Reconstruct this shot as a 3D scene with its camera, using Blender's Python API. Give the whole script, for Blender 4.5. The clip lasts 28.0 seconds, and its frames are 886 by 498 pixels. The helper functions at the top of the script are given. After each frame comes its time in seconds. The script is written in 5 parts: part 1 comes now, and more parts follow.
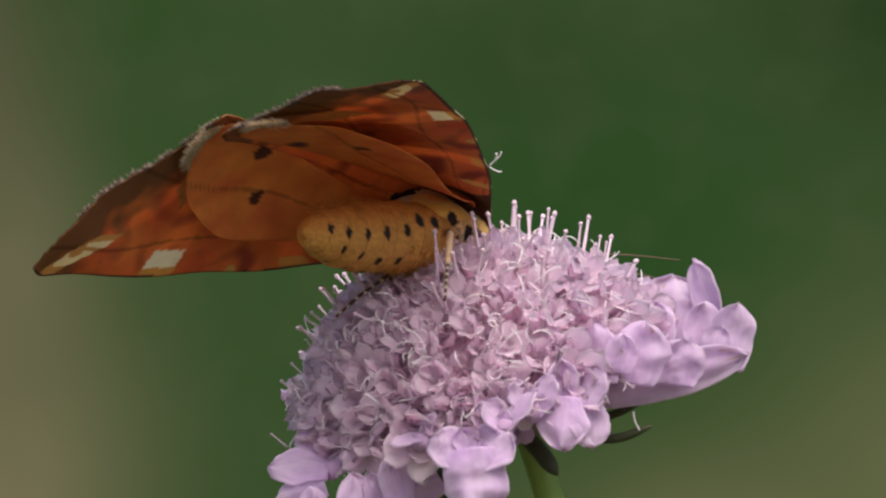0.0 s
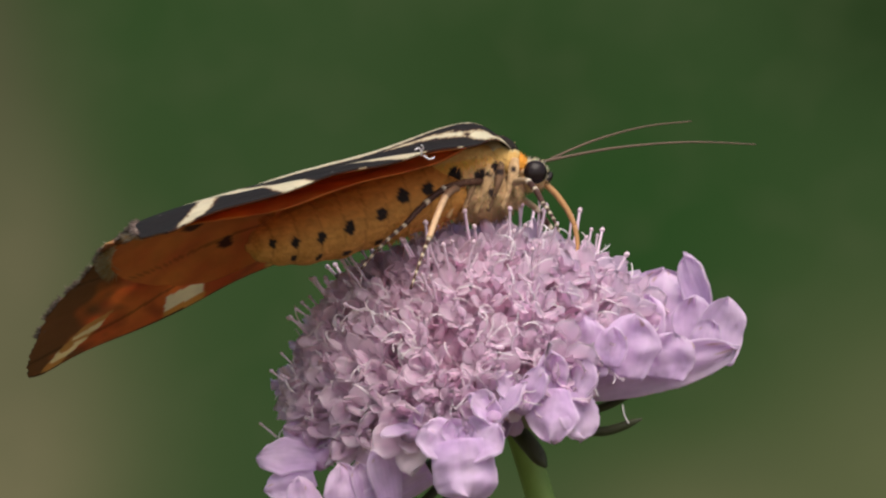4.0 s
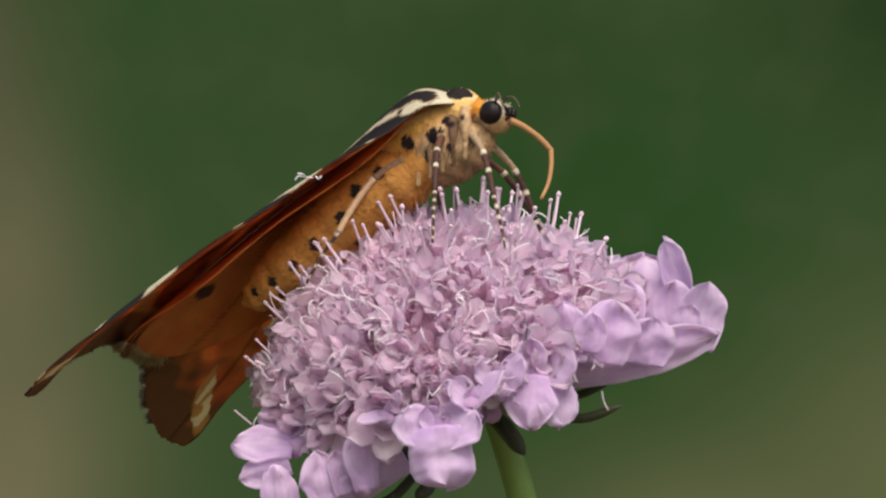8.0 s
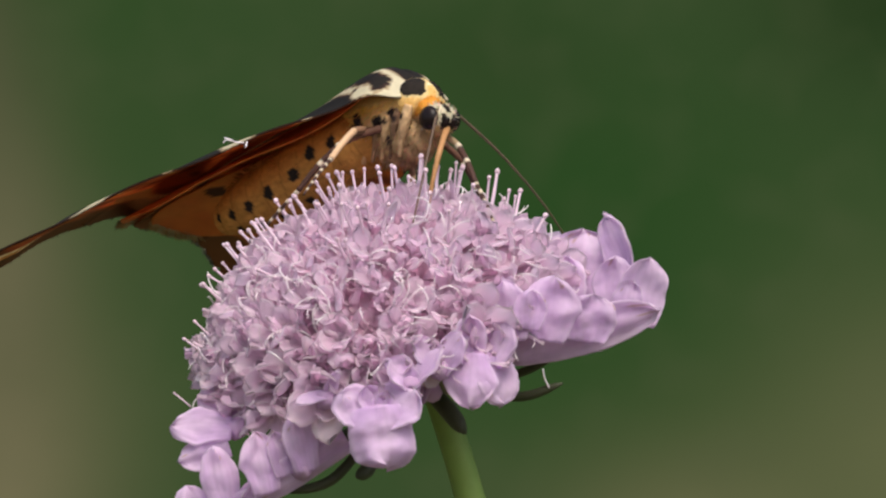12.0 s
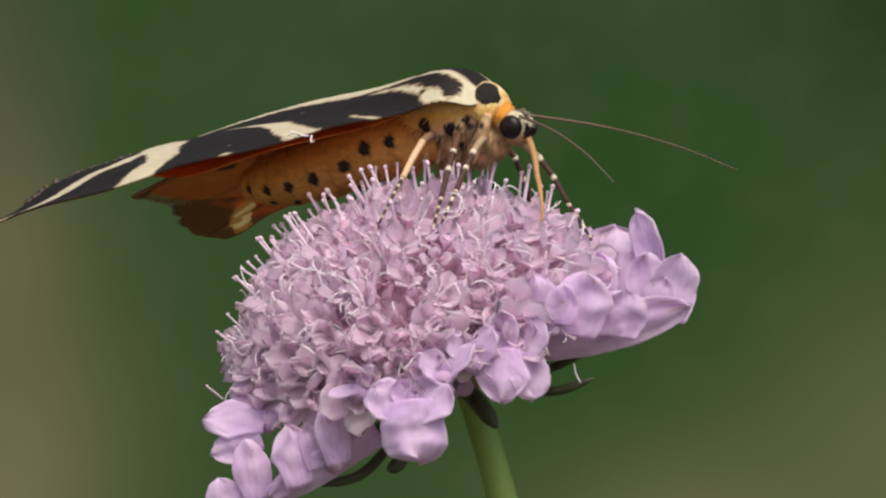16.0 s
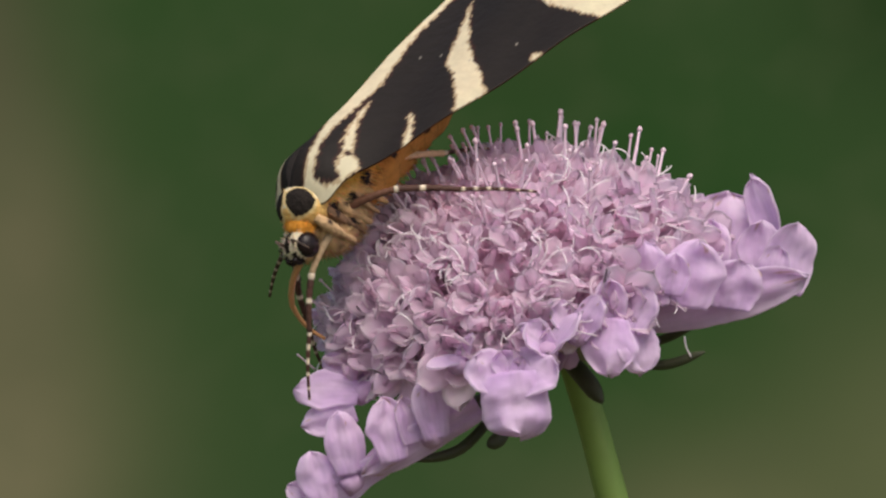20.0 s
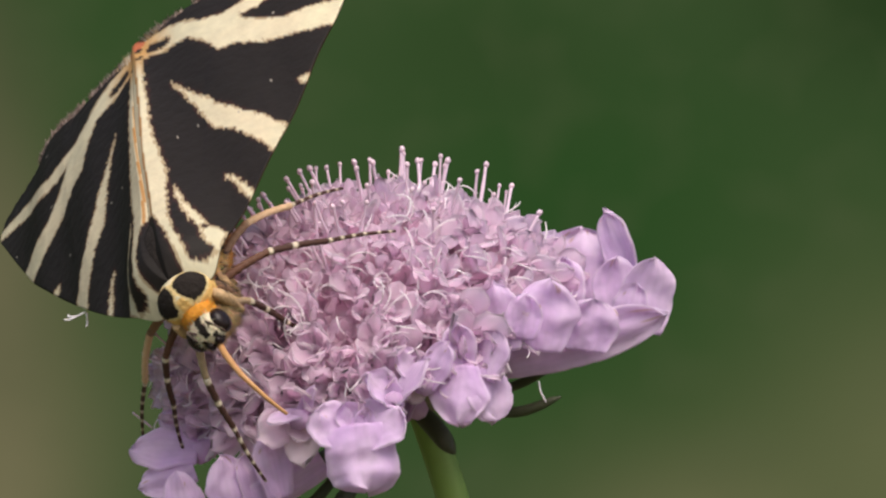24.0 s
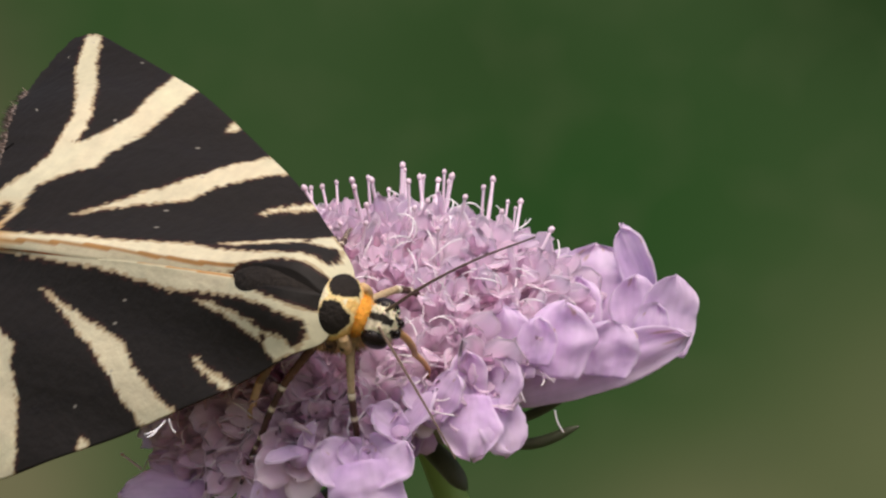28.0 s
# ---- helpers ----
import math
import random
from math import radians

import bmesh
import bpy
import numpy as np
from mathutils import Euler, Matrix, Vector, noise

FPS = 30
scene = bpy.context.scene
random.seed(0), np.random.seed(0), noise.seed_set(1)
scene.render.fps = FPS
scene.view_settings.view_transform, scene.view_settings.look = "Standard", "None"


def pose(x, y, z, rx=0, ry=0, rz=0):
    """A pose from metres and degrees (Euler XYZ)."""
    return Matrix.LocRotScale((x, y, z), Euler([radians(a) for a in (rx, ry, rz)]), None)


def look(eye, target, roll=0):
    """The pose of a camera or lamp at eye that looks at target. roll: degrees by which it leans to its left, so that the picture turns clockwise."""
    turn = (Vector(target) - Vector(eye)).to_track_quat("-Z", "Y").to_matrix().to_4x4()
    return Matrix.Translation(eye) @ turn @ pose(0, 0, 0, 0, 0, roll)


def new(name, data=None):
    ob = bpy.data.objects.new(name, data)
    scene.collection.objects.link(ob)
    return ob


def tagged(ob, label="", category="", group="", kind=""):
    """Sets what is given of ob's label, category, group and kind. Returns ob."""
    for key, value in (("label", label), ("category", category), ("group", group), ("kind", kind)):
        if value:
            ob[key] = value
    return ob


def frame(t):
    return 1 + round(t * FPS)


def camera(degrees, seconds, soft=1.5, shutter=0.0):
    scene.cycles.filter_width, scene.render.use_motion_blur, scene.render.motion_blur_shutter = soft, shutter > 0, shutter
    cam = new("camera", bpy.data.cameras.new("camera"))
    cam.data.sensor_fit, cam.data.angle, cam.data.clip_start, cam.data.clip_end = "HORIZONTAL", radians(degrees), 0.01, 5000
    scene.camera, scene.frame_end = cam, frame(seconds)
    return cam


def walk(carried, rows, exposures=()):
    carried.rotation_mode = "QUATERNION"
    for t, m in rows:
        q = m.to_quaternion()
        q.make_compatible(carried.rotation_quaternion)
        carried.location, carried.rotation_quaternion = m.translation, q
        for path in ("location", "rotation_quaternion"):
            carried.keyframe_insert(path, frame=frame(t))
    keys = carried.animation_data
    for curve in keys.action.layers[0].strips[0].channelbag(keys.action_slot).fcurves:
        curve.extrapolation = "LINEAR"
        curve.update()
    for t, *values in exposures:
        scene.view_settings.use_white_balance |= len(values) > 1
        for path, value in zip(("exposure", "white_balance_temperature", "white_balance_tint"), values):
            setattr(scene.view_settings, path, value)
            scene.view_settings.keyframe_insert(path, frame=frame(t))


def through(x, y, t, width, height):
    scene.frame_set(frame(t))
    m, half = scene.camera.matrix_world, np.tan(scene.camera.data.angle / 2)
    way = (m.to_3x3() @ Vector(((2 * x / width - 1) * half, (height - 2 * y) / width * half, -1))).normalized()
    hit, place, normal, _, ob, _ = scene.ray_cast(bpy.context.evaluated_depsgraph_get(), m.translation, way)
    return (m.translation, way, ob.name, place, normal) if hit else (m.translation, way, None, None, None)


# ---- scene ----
# ---- camera ----
HEAD = Vector((0.0, 0.0, 0.45))     # the flower head stands this high over the meadow
cam = camera(3.2, 28.0, soft=2.3)


def view(dist, side, up, roll):
    """The camera square before the flower head, shifted a little aside of it and above it."""
    return look((side, -dist, HEAD.z + up), (side, 0, HEAD.z + up), roll)


CAMERA_ROWS = [
    (0.0, view(0.9981, -0.00433, 0.00708, -0.46)),
    (0.5, view(1.0040, -0.00564, 0.00556, 0.66)),
    (1.0, view(0.9991, -0.00358, 0.00795, -0.43)),
    (1.5, view(0.9964, -0.00491, 0.00673, 0.22)),
    (2.0, view(0.9967, -0.00259, 0.00876, -0.97)),
    (2.5, view(1.0026, -0.00396, 0.00626, -0.09)),
    (3.0, view(0.9959, -0.00269, 0.00731, -0.71)),
    (3.5, view(1.0006, -0.00320, 0.00678, -0.22)),
    (5.5, view(0.9857, -0.00429, 0.00635, 0.30)),
    (6.0, view(0.9887, -0.00431, 0.00715, 0.20)),
    (6.5, view(0.9910, -0.00482, 0.00701, 0.21)),
    (7.0, view(0.9899, -0.00263, 0.00630, 0.29)),
    (7.5, view(0.9868, -0.00258, 0.00453, 0.19)),
    (8.0, view(0.9848, -0.00232, 0.00558, -0.00)),
    (8.5, view(0.9828, -0.00292, 0.00516, 0.05)),
    (9.0, view(0.9825, -0.00217, 0.00295, 0.00)),
    (9.5, view(0.9829, 0.00033, 0.00366, -0.36)),
    (10.0, view(0.9817, 0.00116, 0.00356, -0.26)),
    (10.5, view(0.9806, 0.00383, 0.00438, -0.79)),
    (11.0, view(0.9819, 0.00248, 0.00398, -0.47)),
    (11.5, view(0.9799, 0.00369, 0.00430, -0.84)),
    (12.0, view(0.9780, 0.00146, 0.00422, -0.68)),
    (12.5, view(0.9786, 0.00151, 0.00377, -0.47)),
    (14.5, view(0.9834, 0.00073, 0.00424, -0.45)),
    (15.0, view(0.9828, 0.00021, 0.00431, -0.68)),
    (15.5, view(0.9819, -0.00010, 0.00392, -0.51)),
    (16.0, view(0.9825, -0.00054, 0.00392, -0.35)),
    (16.5, view(0.9825, -0.00140, 0.00338, 0.02)),
    (16.9, view(0.9809, -0.00091, 0.00315, 0.00)),
    (17.0, view(0.9697, -0.00346, 0.00297, 0.21)),
    (17.1, view(0.9693, -0.00103, 0.00311, -0.20)),
    (17.5, view(0.9661, -0.00201, 0.00363, -0.70)),
    (18.0, view(0.9618, -0.00504, 0.00233, 0.38)),
    (18.5, view(0.9570, -0.00029, 0.00333, -0.71)),
    (19.0, view(0.9495, -0.00599, 0.00216, 0.37)),
    (19.5, view(0.9422, -0.00012, 0.00323, -0.71)),
    (20.0, view(0.9353, -0.00670, 0.00183, 0.39)),
    (20.5, view(0.9313, 0.00253, 0.00376, -1.02)),
    (22.5, view(0.9083, 0.00175, 0.00336, -0.67)),
    (23.0, view(0.9032, -0.00195, 0.00291, -0.53)),
    (23.5, view(0.8907, 0.00234, 0.00429, -1.06)),
    (24.0, view(0.8891, 0.00234, 0.00430, -1.39)),
    (24.5, view(0.8820, -0.00019, 0.00314, -0.79)),
    (25.0, view(0.8757, 0.00143, 0.00440, -1.47)),
    (25.5, view(0.8692, -0.00001, 0.00408, -1.32)),
    (26.0, view(0.8517, 0.00125, 0.00588, -2.72)),
    (26.5, view(0.8515, -0.00147, 0.00521, -2.03)),
    (27.0, view(0.8431, 0.00013, 0.00500, -2.26)),
    (27.5, view(0.8383, -0.00113, 0.00423, -1.63)),
    (28.0, view(0.8307, 0.00208, 0.00546, -2.72)),
]
walk(cam, CAMERA_ROWS, exposures=[(0, 0.42), (1.0, 0.42), (1.5, 0.38), (6, 0.36), (16.9, 0.36), (17.1, 0.24), (20.5, 0.24), (22.6, 0.40), (28, 0.42)])

# ---- light ----
world = bpy.data.worlds.new("world")
scene.world = world
world.use_nodes = True
sky = world.node_tree.nodes.new("ShaderNodeTexSky")
sky.sky_type = "NISHITA"
sky.sun_disc = False
sky.sun_elevation, sky.sun_rotation = radians(58), radians(162)
sky.dust_density = 3.0
background = world.node_tree.nodes["Background"]
background.inputs["Strength"].default_value = 0.15
haze = world.node_tree.nodes.new("ShaderNodeMix")
haze.data_type, haze.blend_type = "RGBA", "MULTIPLY"
haze.inputs[0].default_value = 1.0
haze.inputs[7].default_value = (1.0, 0.92, 0.83, 1)
world.node_tree.links.new(sky.outputs["Color"], haze.inputs[6])
world.node_tree.links.new(haze.outputs[2], background.inputs["Color"])
sun_data = bpy.data.lights.new("sun", "SUN")
sun_data.energy, sun_data.angle, sun_data.color = 2.05, radians(45), (1.0, 0.95, 0.88)
sun = new("sun", sun_data)
sun.matrix_world = look((0.20, -0.60, 1.0), (0, 0, 0))


# ---- materials ----
def material(name, color, rough=0.6, vary=0.15, scale=900.0, bump=0.2, attr=False, through=0.0, sheen=0.0, spec=0.3, second=None):
    """A surface with fine grain and broader stains; attr: its colour comes from the mesh's own pattern; through: share of light let through."""
    m = bpy.data.materials.new(name)
    m.use_nodes = True
    nt = m.node_tree
    n, link = nt.nodes, nt.links.new
    b = n["Principled BSDF"]
    b.inputs["Roughness"].default_value = rough
    b.inputs["Specular IOR Level"].default_value = spec
    if sheen:
        b.inputs["Sheen Weight"].default_value = sheen
    co = n.new("ShaderNodeTexCoord")
    big = n.new("ShaderNodeTexNoise")
    big.inputs["Scale"].default_value = scale * 0.22
    big.inputs["Detail"].default_value = 3
    fine = n.new("ShaderNodeTexNoise")
    fine.inputs["Scale"].default_value = scale * 2.0
    fine.inputs["Detail"].default_value = 4
    link(co.outputs["Object"], big.inputs["Vector"])
    link(co.outputs["Object"], fine.inputs["Vector"])
    info = n.new("ShaderNodeObjectInfo")
    src = n.new("ShaderNodeAttribute") if attr else n.new("ShaderNodeRGB")
    if attr:
        src.attribute_name = "pattern"
    else:
        src.outputs[0].default_value = (*color, 1)
    add = n.new("ShaderNodeMath")
    add.operation = "ADD"
    link(big.outputs["Fac"], add.inputs[0])
    link(fine.outputs["Fac"], add.inputs[1])
    add2 = n.new("ShaderNodeMath")
    add2.operation = "MULTIPLY_ADD"
    link(info.outputs["Random"], add2.inputs[0])
    add2.inputs[1].default_value = 0.5
    link(add.outputs[0], add2.inputs[2])
    ran = n.new("ShaderNodeMapRange")
    link(add2.outputs[0], ran.inputs["Value"])
    ran.inputs["From Min"].default_value, ran.inputs["From Max"].default_value = 0.7, 1.8
    ran.inputs["To Min"].default_value, ran.inputs["To Max"].default_value = 1 - vary, 1 + vary
    if second:
        tone = n.new("ShaderNodeMix")
        tone.data_type = "RGBA"
        blot = n.new("ShaderNodeTexNoise")
        blot.inputs["Scale"].default_value = scale * 0.5
        blot.inputs["Detail"].default_value = 4
        link(co.outputs["Object"], blot.inputs["Vector"])
        cut = n.new("ShaderNodeMapRange")
        cut.inputs["From Min"].default_value, cut.inputs["From Max"].default_value = 0.42, 0.72
        link(blot.outputs["Fac"], cut.inputs["Value"])
        link(cut.outputs[0], tone.inputs[0])
        link(src.outputs[0], tone.inputs[6])
        tone.inputs[7].default_value = (*second, 1)
        colour_out = tone.outputs[2]
    else:
        colour_out = src.outputs[0]
    mul = n.new("ShaderNodeVectorMath")
    mul.operation = "SCALE"
    link(colour_out, mul.inputs[0])
    link(ran.outputs[0], mul.inputs["Scale"])
    link(mul.outputs[0], b.inputs["Base Color"])
    if bump:
        bp = n.new("ShaderNodeBump")
        bp.inputs["Strength"].default_value = bump
        bp.inputs["Distance"].default_value = 0.0002
        link(fine.outputs["Fac"], bp.inputs["Height"])
        link(bp.outputs[0], b.inputs["Normal"])
    if through:
        tr = n.new("ShaderNodeBsdfTranslucent")
        link(mul.outputs[0], tr.inputs["Color"])
        mix = n.new("ShaderNodeMixShader")
        mix.inputs[0].default_value = through
        link(b.outputs[0], mix.inputs[1])
        link(tr.outputs[0], mix.inputs[2])
        link(mix.outputs[0], n["Material Output"].inputs[0])
    return m


M_PETAL = material("lilac_petal", (1, 1, 1), 0.75, 0.11, 900, 0.22, attr=True, through=0.56, spec=0.10)
M_FLORET = material("pink_floret", (0.985, 0.885, 0.957), 0.75, 0.06, 900, 0.10, through=0.78, spec=0.08, second=(0.97, 0.808, 0.93))
M_BUD = material("pink_bud", (0.99, 0.845, 0.93), 0.75, 0.08, 900, 0.1, through=0.78, spec=0.08)
M_THROAT = material("lilac_throat", (0.66, 0.45, 0.68), 0.75, 0.15, 900, 0.2, through=0.3, spec=0.1)
M_THREAD = material("pale_style", (0.97, 0.91, 0.94), 0.7, 0.08, 900, 0.0, through=0.2)
M_STAMEN = material("lilac_filament", (0.90, 0.72, 0.85), 0.5, 0.08, 900, 0.0, through=0.2)
M_ANTHER = material("pale_anther", (0.74, 0.56, 0.66), 0.7, 0.12, 2500, 0.4)
M_CORE = material("flower_base", (0.96, 0.80, 0.89), 0.8, 0.2, 700, 0.3)
M_CALYX = material("green_calyx", (0.20, 0.17, 0.10), 0.7, 0.25, 500, 0.3)
M_STEM = material("green_stem", (0.20, 0.31, 0.07), 0.5, 0.15, 300, 0.3)
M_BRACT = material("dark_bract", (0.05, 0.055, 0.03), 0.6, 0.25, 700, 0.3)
M_WING = material("wing_scales", (1, 1, 1), 0.62, 0.22, 700, 0.45, attr=True, through=0.3, spec=0.22)
M_UNDER = material("wing_underside", (1, 1, 1), 0.6, 0.20, 500, 0.35, attr=True, through=0.38, spec=0.2)
M_FUR = material("furry_body", (1, 1, 1), 0.8, 0.18, 1500, 0.8, attr=True, spec=0.12)
M_EYE = material("compound_eye", (0.012, 0.007, 0.007), 0.25, 0.3, 6000, 0.12, spec=0.22)
M_LEG = material("leg_scales", (1, 1, 1), 0.6, 0.15, 1500, 0.4, attr=True, spec=0.25)
M_FEELER = material("brown_feeler", (0.13, 0.085, 0.06), 0.6, 0.15, 1500, 0.2)
M_TONGUE = material("amber_proboscis", (0.46, 0.24, 0.10), 0.4, 0.12, 1200, 0.2)

BLACK, CREAM = (0.019, 0.0150, 0.0128), (0.69, 0.63, 0.44)
MM = 0.001


# ---- helpers for meshes ----
def part(name, bm, mat, parent, label="", smooth=True):
    me = bpy.data.meshes.new(name)
    bm.to_mesh(me)
    bm.free()
    return part_mesh(name, me, mat, parent, label, smooth)


def part_mesh(name, me, mat, parent, label="", smooth=True):
    if mat and not me.materials:
        me.materials.append(mat)
    if smooth:
        me.shade_smooth()
    ob = new(name, me)
    ob.parent = parent
    if label:
        ob["label"] = label
    return ob


def grid_bm(bm, pts, closed=False):
    """Faces over rows of points; returns the rows of vertices."""
    rows = [[bm.verts.new(p) for p in row] for row in pts]
    for a, b in zip(rows, rows[1:]):
        k = len(a)
        for i in range(k if closed else k - 1):
            j = (i + 1) % k
            try:
                bm.faces.new((a[i], a[j], b[j], b[i]))
            except ValueError:
                pass
    return rows


def tube_bm(bm, path, radii, sides=7, caps=True):
    """A round tube along a path of points."""
    path = [Vector(p) for p in path]
    rows = []
    side = None
    for i, p in enumerate(path):
        d = (path[min(i + 1, len(path) - 1)] - path[max(i - 1, 0)]).normalized()
        if side is None:
            side = d.orthogonal().normalized()
        side = (side - d * side.dot(d)).normalized()
        up = d.cross(side)
        r = radii[i] if hasattr(radii, "__len__") else radii
        rows.append([p + (side * math.cos(a) + up * math.sin(a)) * r for a in [2 * math.pi * k / sides for k in range(sides)]])
    vs = grid_bm(bm, rows, closed=True)
    if caps:
        bm.faces.new(list(reversed(vs[0])))
        bm.faces.new(vs[-1])
    return vs


def curve(points, n):
    """A smooth path through points (Catmull-Rom), n steps a span."""
    p = [Vector(q) for q in points]
    p = [p[0] * 2 - p[1]] + p + [p[-1] * 2 - p[-2]]
    out = []
    for i in range(1, len(p) - 2):
        for k in range(n):
            t = k / n
            a, b, c, d = p[i - 1], p[i], p[i + 1], p[i + 2]
            out.append(0.5 * (2 * b + (c - a) * t + (2 * a - 5 * b + 4 * c - d) * t * t + (3 * b - a - 3 * c + d) * t ** 3))
    out.append(p[-2])
    return out


def paint(me, colours):
    at = me.color_attributes.new("pattern", "FLOAT_COLOR", "POINT")
    at.data.foreach_set("color", np.concatenate([np.asarray(colours, float), np.ones((len(colours), 1))], axis=1).ravel())


def inside(poly, x, y):
    """Which of the points lie within the polygon."""
    hit = np.zeros(len(x), bool)
    for (x0, y0), (x1, y1) in zip(poly, poly[1:] + poly[:1]):
        cross = (y0 > y) != (y1 > y)
        hit ^= cross & (x < (x1 - x0) * (y - y0) / ((y1 - y0) or 1e-9) + x0)
    return hit


def wobble(x, y, scale, seed):
    return np.array([noise.noise((a * scale, b * scale, seed)) for a, b in zip(x, y)])


# ---- setting ----
def setting():
    # the meadow floor
    bm = bmesh.new()
    n = 60
    grid_bm(bm, [[((i / n - 0.5) * 2, (j / n - 0.5) * 2, 0) for i in range(n + 1)] for j in range(n + 1)])
    for v in bm.verts:
        r = max(abs(v.co.x), abs(v.co.y))
        k = r * (1 + 400 * r ** 4)
        z = 0.02 * noise.noise((v.co.x * 9, v.co.y * 9, 3))
        v.co = Vector((v.co.x * k / max(r, 1e-6) * 3, v.co.y * k / max(r, 1e-6) * 3, z - 0.03))
    ground = part("ground", bm, material("meadow_floor", (0.075, 0.075, 0.035), 0.9, 0.5, 12, 0.5), None)
    tagged(ground, "mossy green and brown meadow floor", "ground", kind="structure")
    # far, dim scrub behind the flower, out of focus, on a sheet that glows by itself
    m = bpy.data.materials.new("glowing_scrub")
    m.use_nodes = True
    n, link = m.node_tree.nodes, m.node_tree.links.new
    co = n.new("ShaderNodeTexCoord")
    sep = n.new("ShaderNodeSeparateXYZ")
    link(co.outputs["Object"], sep.inputs[0])

    def math_node(op, a, b=None, c=None):
        q = n.new("ShaderNodeMath")
        q.operation = op
        for i, v in enumerate((a, b, c)):
            if v is None:
                continue
            if isinstance(v, (int, float)):
                q.inputs[i].default_value = v
            else:
                link(v, q.inputs[i])
        return q.outputs[0]

    def patch(x, z, wx, wz):
        """A soft round patch of the far scrub: 1 at its middle, 0 far off."""
        dx = math_node("DIVIDE", math_node("SUBTRACT", sep.outputs["X"], x), wx)
        dz = math_node("DIVIDE", math_node("SUBTRACT", sep.outputs["Z"], z), wz)
        d2 = math_node("ADD", math_node("MULTIPLY", dx, dx), math_node("MULTIPLY", dz, dz))
        return math_node("POWER", 2.718, math_node("MULTIPLY", d2, -1.0))

    def tint(base, colour, fac):
        q = n.new("ShaderNodeMix")
        q.data_type = "RGBA"
        link(fac, q.inputs[0])
        if isinstance(base, tuple):
            q.inputs[6].default_value = (*base, 1)
        else:
            link(base, q.inputs[6])
        q.inputs[7].default_value = (*colour, 1)
        return q.outputs[2]

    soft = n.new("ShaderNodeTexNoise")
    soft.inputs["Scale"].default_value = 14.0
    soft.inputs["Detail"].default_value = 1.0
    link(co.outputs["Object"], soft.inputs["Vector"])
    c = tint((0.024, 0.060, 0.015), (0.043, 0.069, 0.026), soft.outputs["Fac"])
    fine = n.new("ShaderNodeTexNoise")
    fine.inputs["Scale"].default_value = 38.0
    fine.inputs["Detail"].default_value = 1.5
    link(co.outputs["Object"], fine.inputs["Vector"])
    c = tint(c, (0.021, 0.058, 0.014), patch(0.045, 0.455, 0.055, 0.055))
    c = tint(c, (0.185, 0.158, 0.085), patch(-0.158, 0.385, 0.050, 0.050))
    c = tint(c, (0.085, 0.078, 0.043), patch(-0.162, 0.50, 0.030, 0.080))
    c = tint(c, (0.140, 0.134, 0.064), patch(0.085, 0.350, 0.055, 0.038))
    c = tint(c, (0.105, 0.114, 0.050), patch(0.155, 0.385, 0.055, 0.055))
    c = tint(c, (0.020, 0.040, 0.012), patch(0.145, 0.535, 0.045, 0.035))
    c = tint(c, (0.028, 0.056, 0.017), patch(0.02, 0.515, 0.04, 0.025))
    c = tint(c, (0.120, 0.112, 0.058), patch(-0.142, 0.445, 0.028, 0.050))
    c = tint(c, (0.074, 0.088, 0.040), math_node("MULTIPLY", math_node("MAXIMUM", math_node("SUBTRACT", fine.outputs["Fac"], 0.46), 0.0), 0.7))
    # emission sets the scrub's brightness in place of sun and sky falling on it
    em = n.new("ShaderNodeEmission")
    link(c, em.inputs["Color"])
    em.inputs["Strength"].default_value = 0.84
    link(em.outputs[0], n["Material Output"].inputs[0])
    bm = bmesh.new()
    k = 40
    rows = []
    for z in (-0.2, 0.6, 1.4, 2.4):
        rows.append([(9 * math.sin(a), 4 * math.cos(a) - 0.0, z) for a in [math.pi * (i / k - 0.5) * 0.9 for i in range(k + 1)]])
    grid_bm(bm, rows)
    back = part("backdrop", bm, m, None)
    tagged(back, "self-lit sheet coloured as dim green and olive scrub far behind, out of focus", "backdrop", kind="structure")


# ---- the flower ----
# its disc: rim centre, axis and two directions in the disc
TILT, LEAN = radians(17), radians(15)
C0 = Vector((-2.1, 0.0, -1.5)) * MM
E1 = Vector((math.cos(TILT), 0, math.sin(TILT)))
AX = Vector((-math.sin(TILT) * math.cos(LEAN), -math.sin(LEAN), math.cos(TILT) * math.cos(LEAN)))
E2 = AX.cross(E1)


def spot(x, z, y):
    """A place by the flower head: millimetres right of its middle, above it, and behind it."""
    return HEAD + Vector((x, y, z)) * MM


